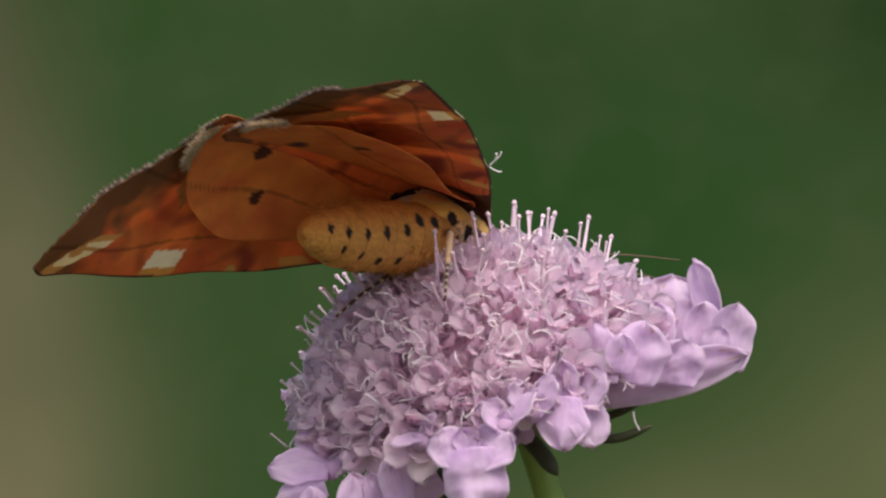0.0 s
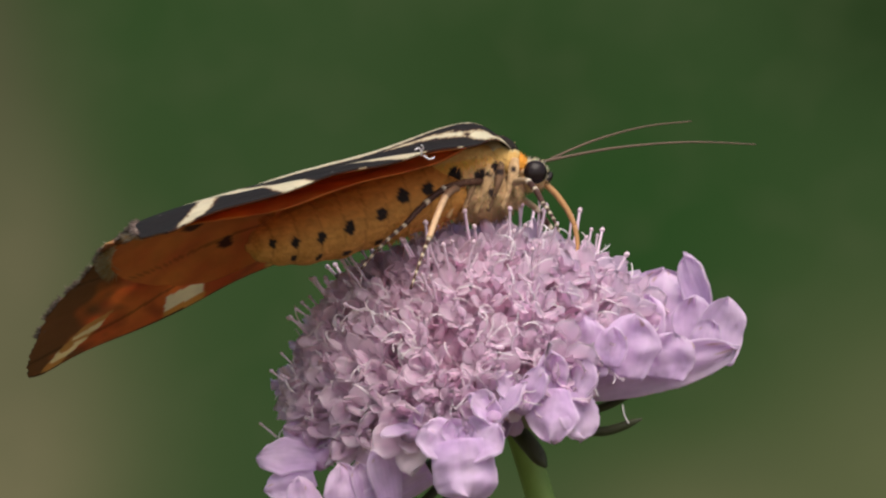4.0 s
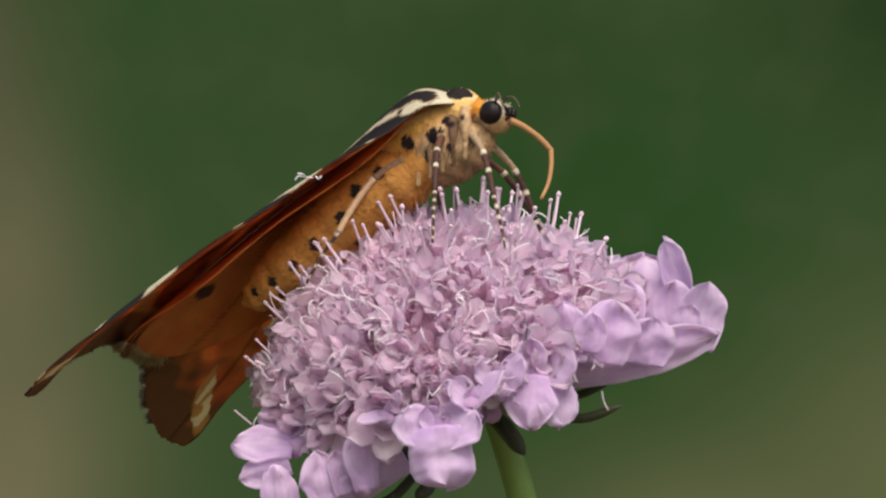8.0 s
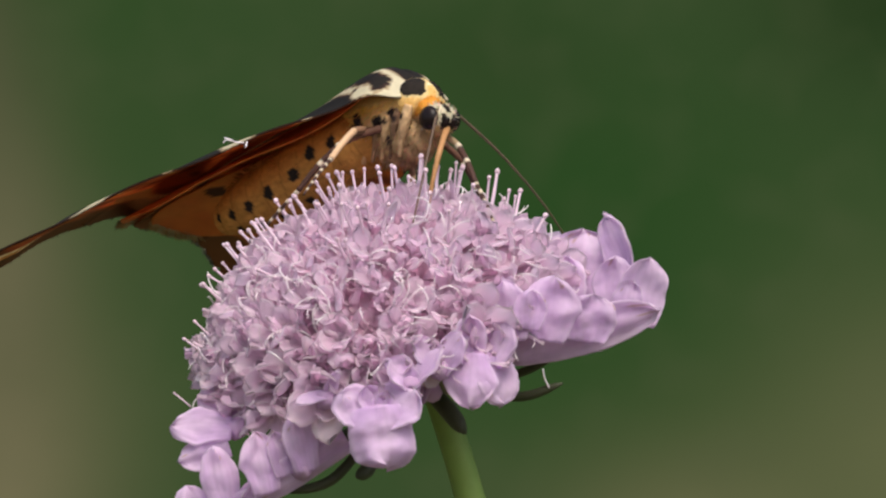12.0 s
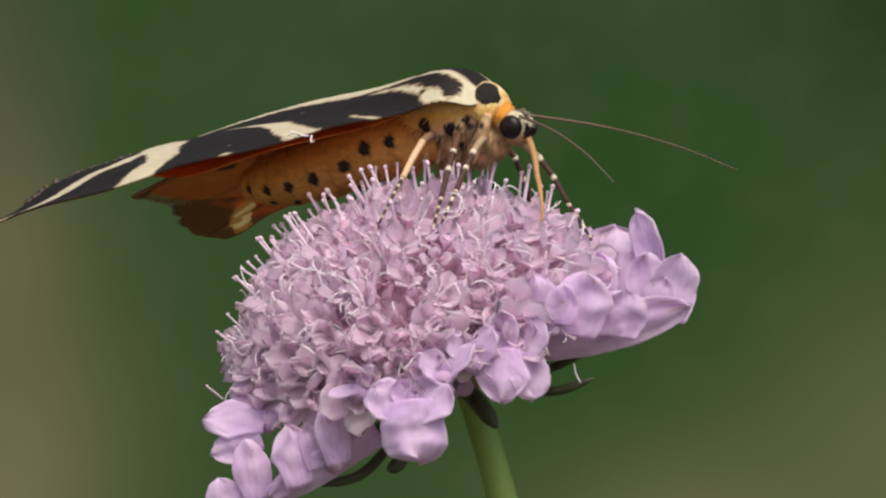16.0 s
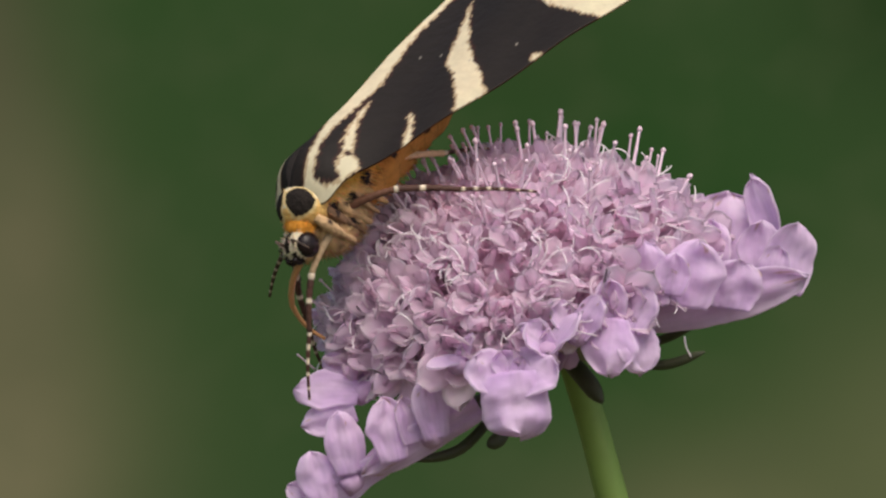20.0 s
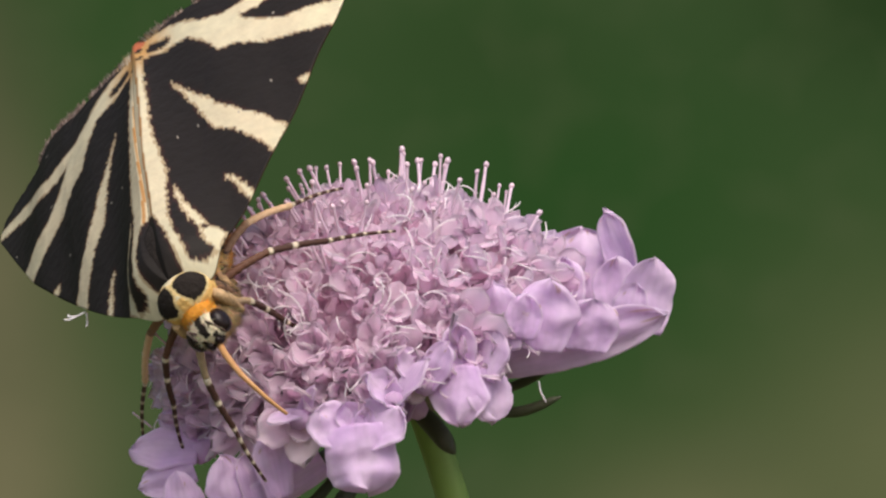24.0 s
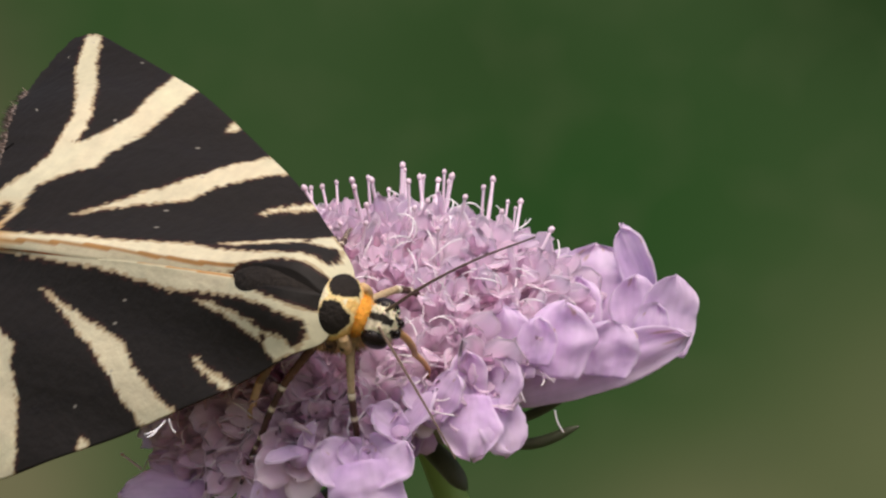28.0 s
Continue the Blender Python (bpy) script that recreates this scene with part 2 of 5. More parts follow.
def petal_bm(bm, base, tip, width, normal, cup=0.25, curl=0.15, nu=9, nv=7, thick=0.00016, seed=0, notch=0.0, base_width=0.3, ruffle=0.08):
    """A spoon-shaped petal with thickness, rounded at its tip."""
    base, tip = Vector(base), Vector(tip)
    ax = tip - base
    L = ax.length
    ax.normalize()
    nrm = Vector(normal)
    nrm = (nrm - ax * nrm.dot(ax)).normalized()
    sd = ax.cross(nrm)
    top, low = [], []
    fold, crease = 1.1 * ruffle * math.sin(seed * 5.3), 0.55 * math.sin(seed * 3.7)
    for i in range(nu + 1):
        u = i / nu
        w = width * 0.5 * (base_width + (1 - base_width) * min(1, u / 0.55) ** 0.8) * math.sqrt(max(0.0, 1 - max(0, (u - 0.45) / 0.55) ** 2.2) + 0.002)
        rt, rl = [], []
        for j in range(nv + 1):
            v = 2 * j / nv - 1
            q = Vector((u * 3.1 + seed, v * 1.3, seed * 1.7))
            ruf = noise.noise(q) * ruffle * width * (0.3 + u) + noise.noise(q * 2.7) * 0.22 * ruffle * width
            ruf += 0.014 * width * noise.noise(q * 5.5) + fold * width * (abs(v - crease - 0.25 * u) - 0.5) * min(1, 1.6 * u)
            ruf += 0.45 * ruffle * width * u * u * math.sin(v * 5.5 + seed * 2.9)
            h = cup * width * (v * v - 0.4) * (1 - 0.4 * u) - curl * L * u * u + ruf
            uu = u * L * (1 - notch * (1 - abs(v)) * max(0, u - 0.7) / 0.3)
            uu += L * u * u * (0.045 * noise.noise((v * 1.6, seed * 2.3, 5.0)) + 0.045 * noise.noise((v * 6.0, seed * 1.3, 2.0)))
            ww = w * (1 + 0.16 * noise.noise((u * 2.6, 9.0 if v > 0 else 3.0, seed * 1.9)) + 0.06 * noise.noise((u * 9.0, 4.0 if v > 0 else 7.0, seed * 2.2)))
            c = base + ax * uu + sd * (v * ww) + nrm * h
            rt.append(c + nrm * thick * 0.5)
            rl.append(c - nrm * thick * 0.5)
        top.append(rt)
        low.append(rl)
    a = grid_bm(bm, top)
    b = grid_bm(bm, low)
    edge_a = a[0] + [r[-1] for r in a[1:]] + a[-1][-2::-1] + [r[0] for r in a[-2:0:-1]]
    edge_b = b[0] + [r[-1] for r in b[1:]] + b[-1][-2::-1] + [r[0] for r in b[-2:0:-1]]
    for i in range(len(edge_a)):
        j = (i + 1) % len(edge_a)
        bm.faces.new((edge_a[i], edge_b[i], edge_b[j], edge_a[j]))


def petal_part(parent, base, tip, width, normal, cup, curl, nu, nv, seed):
    """One petal: lilac, paler towards its tip and rim, with fine darker veins and a few brown flecks."""
    bm = bmesh.new()
    petal_bm(bm, base, tip, width, normal, cup, curl, nu, nv, 0.00018, seed, base_width=0.62, ruffle=0.13)
    me = bpy.data.meshes.new("petal")
    bm.to_mesh(me)
    bm.free()
    cols = []
    for i in range(nu + 1):
        for j in range(nv + 1):
            u, v = i / nu, 2 * j / nv - 1
            t = min(1, max(0, 0.25 + 0.55 * u + 0.35 * noise.noise((u * 2.5, v * 1.5, seed))))
            c = [a * (1 - t) + b * t for a, b in zip((0.755, 0.555, 0.83), (0.90, 0.755, 0.915))]
            pale = max(0, abs(v) - 0.8, u - 0.88) * 1.8
            c = [a * (1 - pale) + b * pale for a, b in zip(c, (0.96, 0.86, 0.96))]
            vein = 0.96 if (j + int(seed)) % 3 == 0 else 1.0
            fleck = noise.noise((u * 6, v * 5, seed * 2.1)) > 0.55 and u > 0.75
            cols.append((0.62, 0.46, 0.42) if fleck else [k * vein for k in c])
    paint(me, cols + cols)
    return part_mesh("petal", me, M_PETAL, parent)


def floret_mesh(k, size, height, open_):
    """A small tubular floret with four or five lobes, upright on z."""
    rnd = random.Random(k * 7 + 1)
    bm = bmesh.new()
    tube_bm(bm, [(0, 0, -0.6 * MM), (0, 0, height * 0.5), (0, 0, height * 0.8)], [0.22 * MM, 0.4 * MM, 0.62 * MM], 6, caps=False)
    lobes = rnd.choice((4, 5, 5))
    a0 = rnd.random() * 6
    for i in range(lobes):
        a = a0 + 2 * math.pi * (i + rnd.uniform(-0.15, 0.15)) / lobes
        out = Vector((math.cos(a), math.sin(a), 0))
        lift = open_ * rnd.uniform(0.5, 1.2)
        ln = size * rnd.uniform(0.8, 1.3)
        base = out * 0.45 * MM + Vector((0, 0, height * 0.75))
        tip = base + (out * math.sin(lift) + Vector((0, 0, math.cos(lift)))) * ln
        petal_bm(bm, base, tip, ln * rnd.uniform(0.65, 0.95), Vector((0, 0, 1)) * math.sin(lift) - out * math.cos(lift), cup=0.20, curl=rnd.uniform(-0.25, 0.2), nu=6, nv=5, thick=0.00009, seed=k + i * 1.3)
    me = bpy.data.meshes.new("floret")
    bm.to_mesh(me)
    bm.free()
    me.materials.append(M_FLORET)
    return me


def on_dome(a, polar, grow=1.0):
    """A point of the dome and its outward direction, by the angle round the axis and from it."""
    R, H = 10.4 * MM * grow, 8.1 * MM * grow
    d = E1 * math.cos(a) + E2 * math.sin(a)
    p = HEAD + C0 + d * (R * math.sin(polar)) + AX * (H * math.cos(polar))
    nrm = (d * math.sin(polar) / R + AX * math.cos(polar) / H).normalized()
    return p, nrm


def upright(p, nrm, spin=0.0, scale=1.0):
    q = nrm.to_track_quat("Z", "Y")
    return Matrix.Translation(p) @ q.to_matrix().to_4x4() @ Matrix.Rotation(spin, 4, "Z") @ Matrix.Scale(scale, 4)


def flower():
    rnd = random.Random(5)
    foot = Vector((0.050, 0.01, -0.02))
    root = new("scabious_flower")
    root.location = foot
    tagged(root, "lilac-pink scabious flower head on a green stem", "flower")
    bpy.context.view_layer.update()
    back = Matrix.Translation(-foot)

    def put(ob, m=None):
        ob.matrix_basis = back @ (m if m is not None else Matrix())
        return ob

    # stem
    base = spot(0.6, -3.6, 0)
    path = curve([base, spot(2.2, -8.5, 0.5), spot(3.7, -14, 0.8), spot(6.5, -24, 1.5), spot(16, -70, 4), spot(34, -180, 8), (foot.x, foot.y, 0.2), foot], 8)
    bm = bmesh.new()
    tube_bm(bm, path, [(0.85 + 0.35 * min(1, i / 40)) * MM for i in range(len(path))], 12)
    put(part("stem", bm, M_STEM, root, "smooth green stem"))
    # receptacle under and within the florets
    bm = bmesh.new()
    rows = []
    for i in range(15):
        th = math.pi * 0.53 * i / 14
        rows.append([on_dome(2 * math.pi * k / 28, th, 0.79)[0] for k in range(28)])
    grid_bm(bm, rows, closed=True)
    put(part("receptacle", bm, M_CORE, root))
    bm = bmesh.new()
    low = [on_dome(2 * math.pi * k / 28, math.pi * 0.5, 0.9)[0] for k in range(28)]
    mid = [q.lerp(spot(0.3, -4.2, 0.2), 0.6) - AX * 1.4 * MM for q in low]
    end = [spot(0.5, -4.9, 0.2) + (q - (HEAD + C0)) * 0.08 for q in low]
    grid_bm(bm, [low, mid, end], closed=True)
    put(part("calyx", bm, M_CALYX, root, "dull green underside of the head"))
    # disc florets
    kinds = [floret_mesh(i, (1.05 + 0.16 * (i % 5)) * MM, (1.1 + 0.12 * (i % 4)) * MM, 0.38 + 0.12 * (i % 6)) for i in range(12)]
    count = 290
    for i in range(count):
        f = (i + 0.5) / count
        polar = math.acos(1 - f * 1.03)
        a = i * 2.39996 + rnd.uniform(-0.12, 0.12)
        p, nrm = on_dome(a, polar + rnd.uniform(-0.03, 0.03), 0.92 + rnd.uniform(-0.03, 0.03))
        nrm = (nrm + Vector((rnd.gauss(0, 0.14), rnd.gauss(0, 0.14), rnd.gauss(0, 0.14)))).normalized()
        ob = part_mesh("floret", kinds[rnd.randrange(12)], None, root)
        put(ob, upright(p, nrm, rnd.random() * 6, (0.76 + 0.55 * f * f) * rnd.uniform(0.85, 1.15)))
    # younger, lower florets that fill the gaps between them
    co, faces = [], []
    for i in range(340):
        f = (i + 0.5) / 340
        p, nrm = on_dome(i * 2.39996 + 1.1, math.acos(1 - f * 1.0) + rnd.uniform(-0.04, 0.04), 0.80 + rnd.uniform(-0.02, 0.02))
        nrm = (nrm + Vector((rnd.gauss(0, 0.2), rnd.gauss(0, 0.2), rnd.gauss(0, 0.2)))).normalized()
        m = upright(p, nrm, rnd.random() * 6, rnd.uniform(0.7, 1.0))
        src = kinds[i % 12]
        k = len(co)
        co += [m @ v.co for v in src.vertices]
        faces += [tuple(k + j for j in q.vertices) for q in src.polygons]
    me = bpy.data.meshes.new("bud_layer")
    me.from_pydata(co, [], faces)
    young = put(part_mesh("bud_layer", me, M_BUD, root, "small pale florets between the open ones"))
    young["kind"] = "stuff"
    # curled pale styles
    threads = []
    for k in range(8):
        r2 = random.Random(k)
        bm = bmesh.new()
        pts = [Vector((0, 0, 0))]
        d = Vector((r2.gauss(0, 0.5), r2.gauss(0, 0.5), 1)).normalized()
        axis = Vector((r2.gauss(0, 1), r2.gauss(0, 1), r2.gauss(0, 0.4))).normalized()
        for s in range(10):
            pts.append(pts[-1] + d * 0.27 * MM)
            d = (Matrix.Rotation(r2.uniform(0.10, 0.50), 3, axis) @ d).normalized()
        tube_bm(bm, pts, [0.048 * MM] * 8 + [0.045 * MM, 0.040 * MM, 0.030 * MM], 5)
        me = bpy.data.meshes.new("style")
        bm.to_mesh(me)
        bm.free()
        me.materials.append(M_THREAD)
        threads.append(me)
    for i in range(295):
        f = rnd.random()
        polar = math.acos(1 - (0.08 + 0.92 * f) * 1.05)
        p, nrm = on_dome(rnd.uniform(-3.6, 0.5) if i % 5 else rnd.random() * 6.283, polar, 1.06)
        nrm = (nrm + Vector((rnd.gauss(0, 0.25), rnd.gauss(0, 0.25), rnd.gauss(0, 0.25)))).normalized()
        put(part_mesh("style", threads[rnd.randrange(8)], None, root), upright(p, nrm, rnd.random() * 6, rnd.uniform(0.5, 0.92)))
    # stamens with knobbed anthers
    stam = []
    for k in range(4):
        bm = bmesh.new()
        ln = (2.2 + 0.35 * k) * MM
        bend = (k - 1.5) * 0.12 * MM
        path = [(0, 0, 0), (bend, 0, ln * 0.5), (bend * 1.5, 0, ln)]
        tube_bm(bm, curve(path, 4), [0.12 * MM] * 5 + [0.10 * MM] * 4, 6)
        fil = bpy.data.meshes.new("stamen")
        bm.to_mesh(fil)
        bm.free()
        fil.materials.append(M_STAMEN)
        bm = bmesh.new()
        bmesh.ops.create_icosphere(bm, subdivisions=2, radius=0.17 * MM)
        for v in bm.verts:
            v.co.z *= 1.25
            v.co *= 1 + 0.25 * noise.noise(v.co * 6000 + Vector((k, 0, 0)))
            v.co += Vector((bend * 1.5, 0, ln))
        an = bpy.data.meshes.new("anther")
        bm.to_mesh(an)
        bm.free()
        an.materials.append(M_ANTHER)
        stam.append((fil, an))
    for i in range(80):
        a = rnd.random() * 6.283
        polar = rnd.uniform(0.1, 0.75) if i % 2 else rnd.uniform(0.75, 1.5)
        if i % 2 == 0 and -2.9 < (a if a < 3.14 else a - 6.283) < -0.2:
            a += 3.0
        p, nrm = on_dome(a, polar, 1.02)
        nrm = (nrm + Vector((rnd.gauss(0, 0.2), rnd.gauss(0, 0.2), rnd.gauss(0.12, 0.2)))).normalized()
        fil, an = stam[rnd.randrange(4)]
        ob = put(part_mesh("stamen", fil, None, root), upright(p, nrm, rnd.random() * 6, rnd.uniform(0.65, 1.0)))
        part_mesh("anther", an, None, ob)
    # taller stamens that stand clear of the florets: tip to the side, above and behind the middle, length, lean
    for x, z, y, ln, lean in (
        (-4.8, 9.0, 2.0, 1.6, -0.06),
        (-3.4, 9.2, 2.0, 1.8, -0.03),
        (-1.6, 9.4, 2.0, 1.8, 0.01),
        (0.3, 9.7, 2.0, 2.3, 0.05),
        (1.1, 9.3, 2.0, 2.1, 0.06),
        (2.4, 9.5, 2.0, 2.4, 0.09),
        (2.6, 8.1, 2.0, 1.8, 0.09),
        (4.4, 8.6, 2.0, 2.2, 0.13),
        (4.8, 9.0, 2.0, 2.4, 0.14),
        (5.5, 7.8, 2.0, 2.1, 0.15),
        (6.0, 7.4, 2.0, 2.0, 0.16),
        (-0.2, 8.4, 2.0, 1.8, 0.04),
        (-15.2, -4.5, -1.5, 1.3, -0.90),
        (-14.4, -1.0, -1.5, 1.6, -0.84),
        (-13.9, -0.1, -1.5, 1.6, -0.81),
        (-13.3, 2.3, -1.5, 1.7, -0.76),
        (-11.9, 4.6, -1.5, 1.9, -0.67),
        (-11.1, 4.5, -1.5, 1.8, -0.61),
        (-9.9, 5.4, -1.5, 1.6, -0.53),
        (-7.1, 7.1, -1.5, 1.6, -0.33),
        (-5.5, 7.8, -1.5, 1.6, -0.22),
        (-3.8, 7.8, -1.5, 1.7, -0.10),
    ):
        way = Vector((math.sin(lean), rnd.uniform(-0.15, 0.15), math.cos(lean))).normalized()
        fil, an = stam[rnd.randrange(4)]
        k = ln * MM / fil.vertices[-1].co.z
        ob = put(part_mesh("stamen", fil, None, root), upright(spot(x, z, y) - way * ln * MM, way, rnd.random() * 6, k))
        part_mesh("anther", an, None, ob)
    # large ray florets round the rim: petals by base, tip, width, facing and cup
    rays = {
        "outer": [
            ((13.0, 1.8, 0.2), (11.5, 6.3, 0.4), 2.2, (-0.6, -0.7, 0.3), 0.3, 0.0),
            ((10.0, 0.7, 0.8), (10.1, 5.4, 1.6), 4.6, (-0.1, -0.93, 0.35), -0.05, 0.1),
            ((13.3, -0.6, -2.0), (14.2, 3.5, -1.8), 3.3, (0.25, -0.92, 0.25), 0.06, 0.06),
            ((12.3, -0.8, -3.6), (13.1, 2.1, -3.8), 2.1, (-0.15, -0.95, 0.2), -0.06, 0.04),
            ((11.9, -0.3, -1.2), (12.1, 3.6, -1.0), 2.9, (-0.1, -0.95, 0.25), 0.05, 0.05),
            ((10.2, -1.6, -5.4), (10.6, 1.3, -5.7), 3.6, (0.05, -0.75, 0.65), 0.10, 0.02),
            ((5.5, -1.5, -7.4), (5.1, 2.3, -7.9), 2.9, (-0.2, -0.92, 0.25), -0.05, 0.06),
            ((7.6, -1.5, -6.8), (8.3, 2.4, -7.2), 3.7, (0.1, -0.92, 0.3), -0.05, 0.04),
            ((6.6, -0.8, -7.8), (6.9, 1.7, -8.2), 2.2, (0, -0.9, 0.35), 0.08, 0.05),
            ((5.6, -2.2, -5.0), (14.7, 0.4, -4.0), 3.1, (0.2, -0.92, -0.32), -0.12, 0.02),
            ((8.7, -0.3, -1.5), (9.1, 3.7, -1.2), 3.2, (-0.2, -0.85, 0.5), 0.1, 0.05),
        ],
        "heart": [
            ((-0.0, -5.1, -7.6), (-1.9, -2.4, -8.4), 2.3, (0.15, -0.95, 0.25), -0.07, 0.05),
            ((-0.1, -5.1, -7.6), (1.2, -1.7, -8.2), 1.5, (-0.5, -0.85, 0.2), 0.25, 0.0),
            ((2.1, -3.4, -6.6), (1.3, -0.3, -6.8), 1.8, (0.1, -0.9, 0.3), 0.12, 0.05),
        ],
        "middle": [
            ((3.2, -2.2, -10.4), (2.9, -5.3, -11.4), 3.2, (-0.15, -0.8, 0.55), -0.10, 0.16),
            ((4.5, -2.4, -10.0), (5.1, -5.2, -10.8), 3.0, (0.4, -0.88, 0.15), -0.10, 0.1),
            ((3.1, -2.8, -10.2), (3.0, 0.2, -10.8), 2.2, (0.25, -0.9, 0.3), 0.22, 0.0),
            ((4.3, -3.0, -10.0), (5.1, -0.3, -9.8), 2.5, (-0.4, -0.85, 0.25), -0.06, 0.05),
        ],
        "front": [
            ((-2.6, -5.3, -12.9), (-2.1, -8.9, -13.7), 4.5, (0.05, -0.85, 0.5), -0.09, 0.16),
            ((-2.9, -6.2, -12.4), (-4.9, -4.5, -12.8), 3.1, (0.2, -0.8, 0.5), 0.12, 0.1),
            ((-2.5, -6.2, -12.4), (-0.4, -4.3, -12.6), 3.3, (-0.2, -0.8, 0.5), 0.10, 0.1),
            ((-2.7, -5.8, -12.2), (-3.3, -4.1, -12.0), 1.8, (0.1, -0.9, 0.1), 0.3, 0.0),
            ((-2.4, -5.9, -12.2), (-2.0, -4.4, -12.2), 1.3, (0.1, -0.9, 0.1), 0.3, 0.0),
        ],
        "fold": [
            ((-0.6, -4.0, -11.8), (-2.0, -2.5, -12.4), 2.2, (0.3, -0.8, 0.4), 0.25, 0.1),
            ((-0.6, -4.3, -11.8), (1.4, -1.8, -12.2), 1.4, (-0.7, -0.6, 0.3), 0.3, 0.0),
        ],
        "narrow": [
            ((-6.0, -5.2, -11.0), (-5.0, -3.1, -11.8), 0.8, (0.2, -0.9, 0.2), 0.3, 0.0),
            ((-5.6, -4.6, -11.2), (-7.6, -4.9, -11.6), 0.9, (0.1, -0.8, 0.6), 0.2, 0.1),
        ],
        "lower": [
            ((-7.0, -9.3, -9.0), (-7.7, -5.8, -9.6), 2.25, (0.15, -0.95, 0.2), -0.07, 0.08),
            ((-9.4, -10.6, -8.8), (-10.2, -6.9, -9.4), 2.61, (0.15, -0.95, 0.25), -0.07, 0.10),
            ((-8.4, -9.6, -8.6), (-9.0, -6.8, -9.0), 1.62, (0.3, -0.9, 0.2), 0.1, 0.05),
            ((-4.5, -7.4, -8.4), (-11.4, -11.4, -8.0), 2.43, (0.2, -0.85, -0.4), -0.08, 0.0),
        ],
        "lowest": [
            ((-12.0, -11.4, -8.0), (-12.7, -7.8, -8.6), 2.43, (0.15, -0.95, 0.25), -0.07, 0.10),
            ((-13.4, -13.2, -7.6), (-14.3, -10.1, -8.0), 2.43, (0.15, -0.95, 0.25), -0.07, 0.10),
            ((-14.0, -13.4, -7.0), (-15.6, -12.0, -7.2), 1.44, (0.15, -0.95, 0.25), -0.06, 0.1),
            ((-9.0, -10.2, -7.8), (-15.0, -13.6, -7.2), 2.07, (0.2, -0.85, -0.4), -0.08, 0.0),
        ],
        "side": [
            ((-11.6, -6.6, -5.6), (-15.3, -6.2, -5.6), 2.43, (0.1, -0.85, 0.5), -0.08, 0.15),
            ((-11.8, -7.6, -5.8), (-14.9, -8.6, -5.8), 2.25, (0.1, -0.9, 0.2), -0.08, 0.12),
            ((-11.0, -6.0, -4.6), (-13.6, -4.5, -4.6), 1.80, (0.1, -0.8, 0.6), 0.1, 0.1),
        ],
        "rim": [
            ((1.2, -3.2, -10.8), (2.4, -1.0, -11.8), 1.9, (0.1, -0.9, 0.4), 0.2, 0.1),
            ((1.2, -3.2, -10.8), (-0.2, -1.2, -11.8), 1.7, (0.3, -0.9, 0.3), 0.2, 0.1),
        ],
    }
    lab = "lilac ray floret with wide, softly ruffled petals"
    seed = 1
    for name, petals in rays.items():
        bm = bmesh.new()
        mid = sum((spot(b[0], b[1], b[2]) for b, *_ in petals), Vector()) / len(petals)
        tip0 = mid + (mid - (HEAD + C0)).normalized() * 0.3 * MM
        inner = mid.lerp(HEAD + C0, 0.35)
        tube_bm(bm, curve([inner, mid.lerp(inner, 0.4), tip0], 4), [0.5 * MM] * 5 + [0.55 * MM, 0.6 * MM, 0.65 * MM, 0.6 * MM], 8)
        ray = put(part("ray_floret", bm, M_THROAT, root, lab))
        for b, t, w, nrm, cup, curl in petals:
            petal_part(ray, spot(*b), spot(*t), w * MM, nrm, cup, curl, 18, 20, seed)
            seed += 1.37
    # more rays round the far side of the rim
    for i in range(9):
        a = radians(25 + i * 16)
        p, nrm = on_dome(a, 1.45, 0.98)
        out = (nrm * 0.9 + AX * 0.15).normalized()
        bm = bmesh.new()
        tube_bm(bm, [p - out * 2 * MM, p], [0.4 * MM, 0.6 * MM], 6)
        ray = put(part("ray_floret", bm, M_THROAT, root, lab))
        for k in (-1, 0, 1):
            sd = out.cross(AX).normalized()
            petal_part(ray, p, p + (out + sd * 0.5 * k).normalized() * (3.0 + 0.5 * (k == 0)) * MM, 2.3 * MM, AX, 0.1, 0.15, 8, 8, seed)
            seed += 1.1
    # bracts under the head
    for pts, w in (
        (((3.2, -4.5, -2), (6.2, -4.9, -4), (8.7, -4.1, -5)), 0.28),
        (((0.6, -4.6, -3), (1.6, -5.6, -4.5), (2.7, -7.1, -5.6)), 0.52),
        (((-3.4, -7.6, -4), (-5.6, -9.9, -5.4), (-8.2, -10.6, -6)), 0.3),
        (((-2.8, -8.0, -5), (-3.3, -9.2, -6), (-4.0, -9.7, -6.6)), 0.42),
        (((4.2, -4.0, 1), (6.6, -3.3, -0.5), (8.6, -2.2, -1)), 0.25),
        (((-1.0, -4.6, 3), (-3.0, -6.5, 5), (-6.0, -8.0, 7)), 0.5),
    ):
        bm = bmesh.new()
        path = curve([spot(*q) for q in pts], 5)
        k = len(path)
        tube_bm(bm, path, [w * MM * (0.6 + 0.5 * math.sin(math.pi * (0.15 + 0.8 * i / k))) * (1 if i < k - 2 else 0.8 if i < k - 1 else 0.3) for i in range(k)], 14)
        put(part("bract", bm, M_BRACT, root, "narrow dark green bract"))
    bm = bmesh.new()
    tube_bm(bm, curve([spot(7.9, -4.4, -4.9), spot(7.6, -3.8, -5.0), spot(7.5, -3.2, -5.1)], 4), 0.06 * MM, 5)
    put(part("bract_hair", bm, M_THREAD, root))
    return root


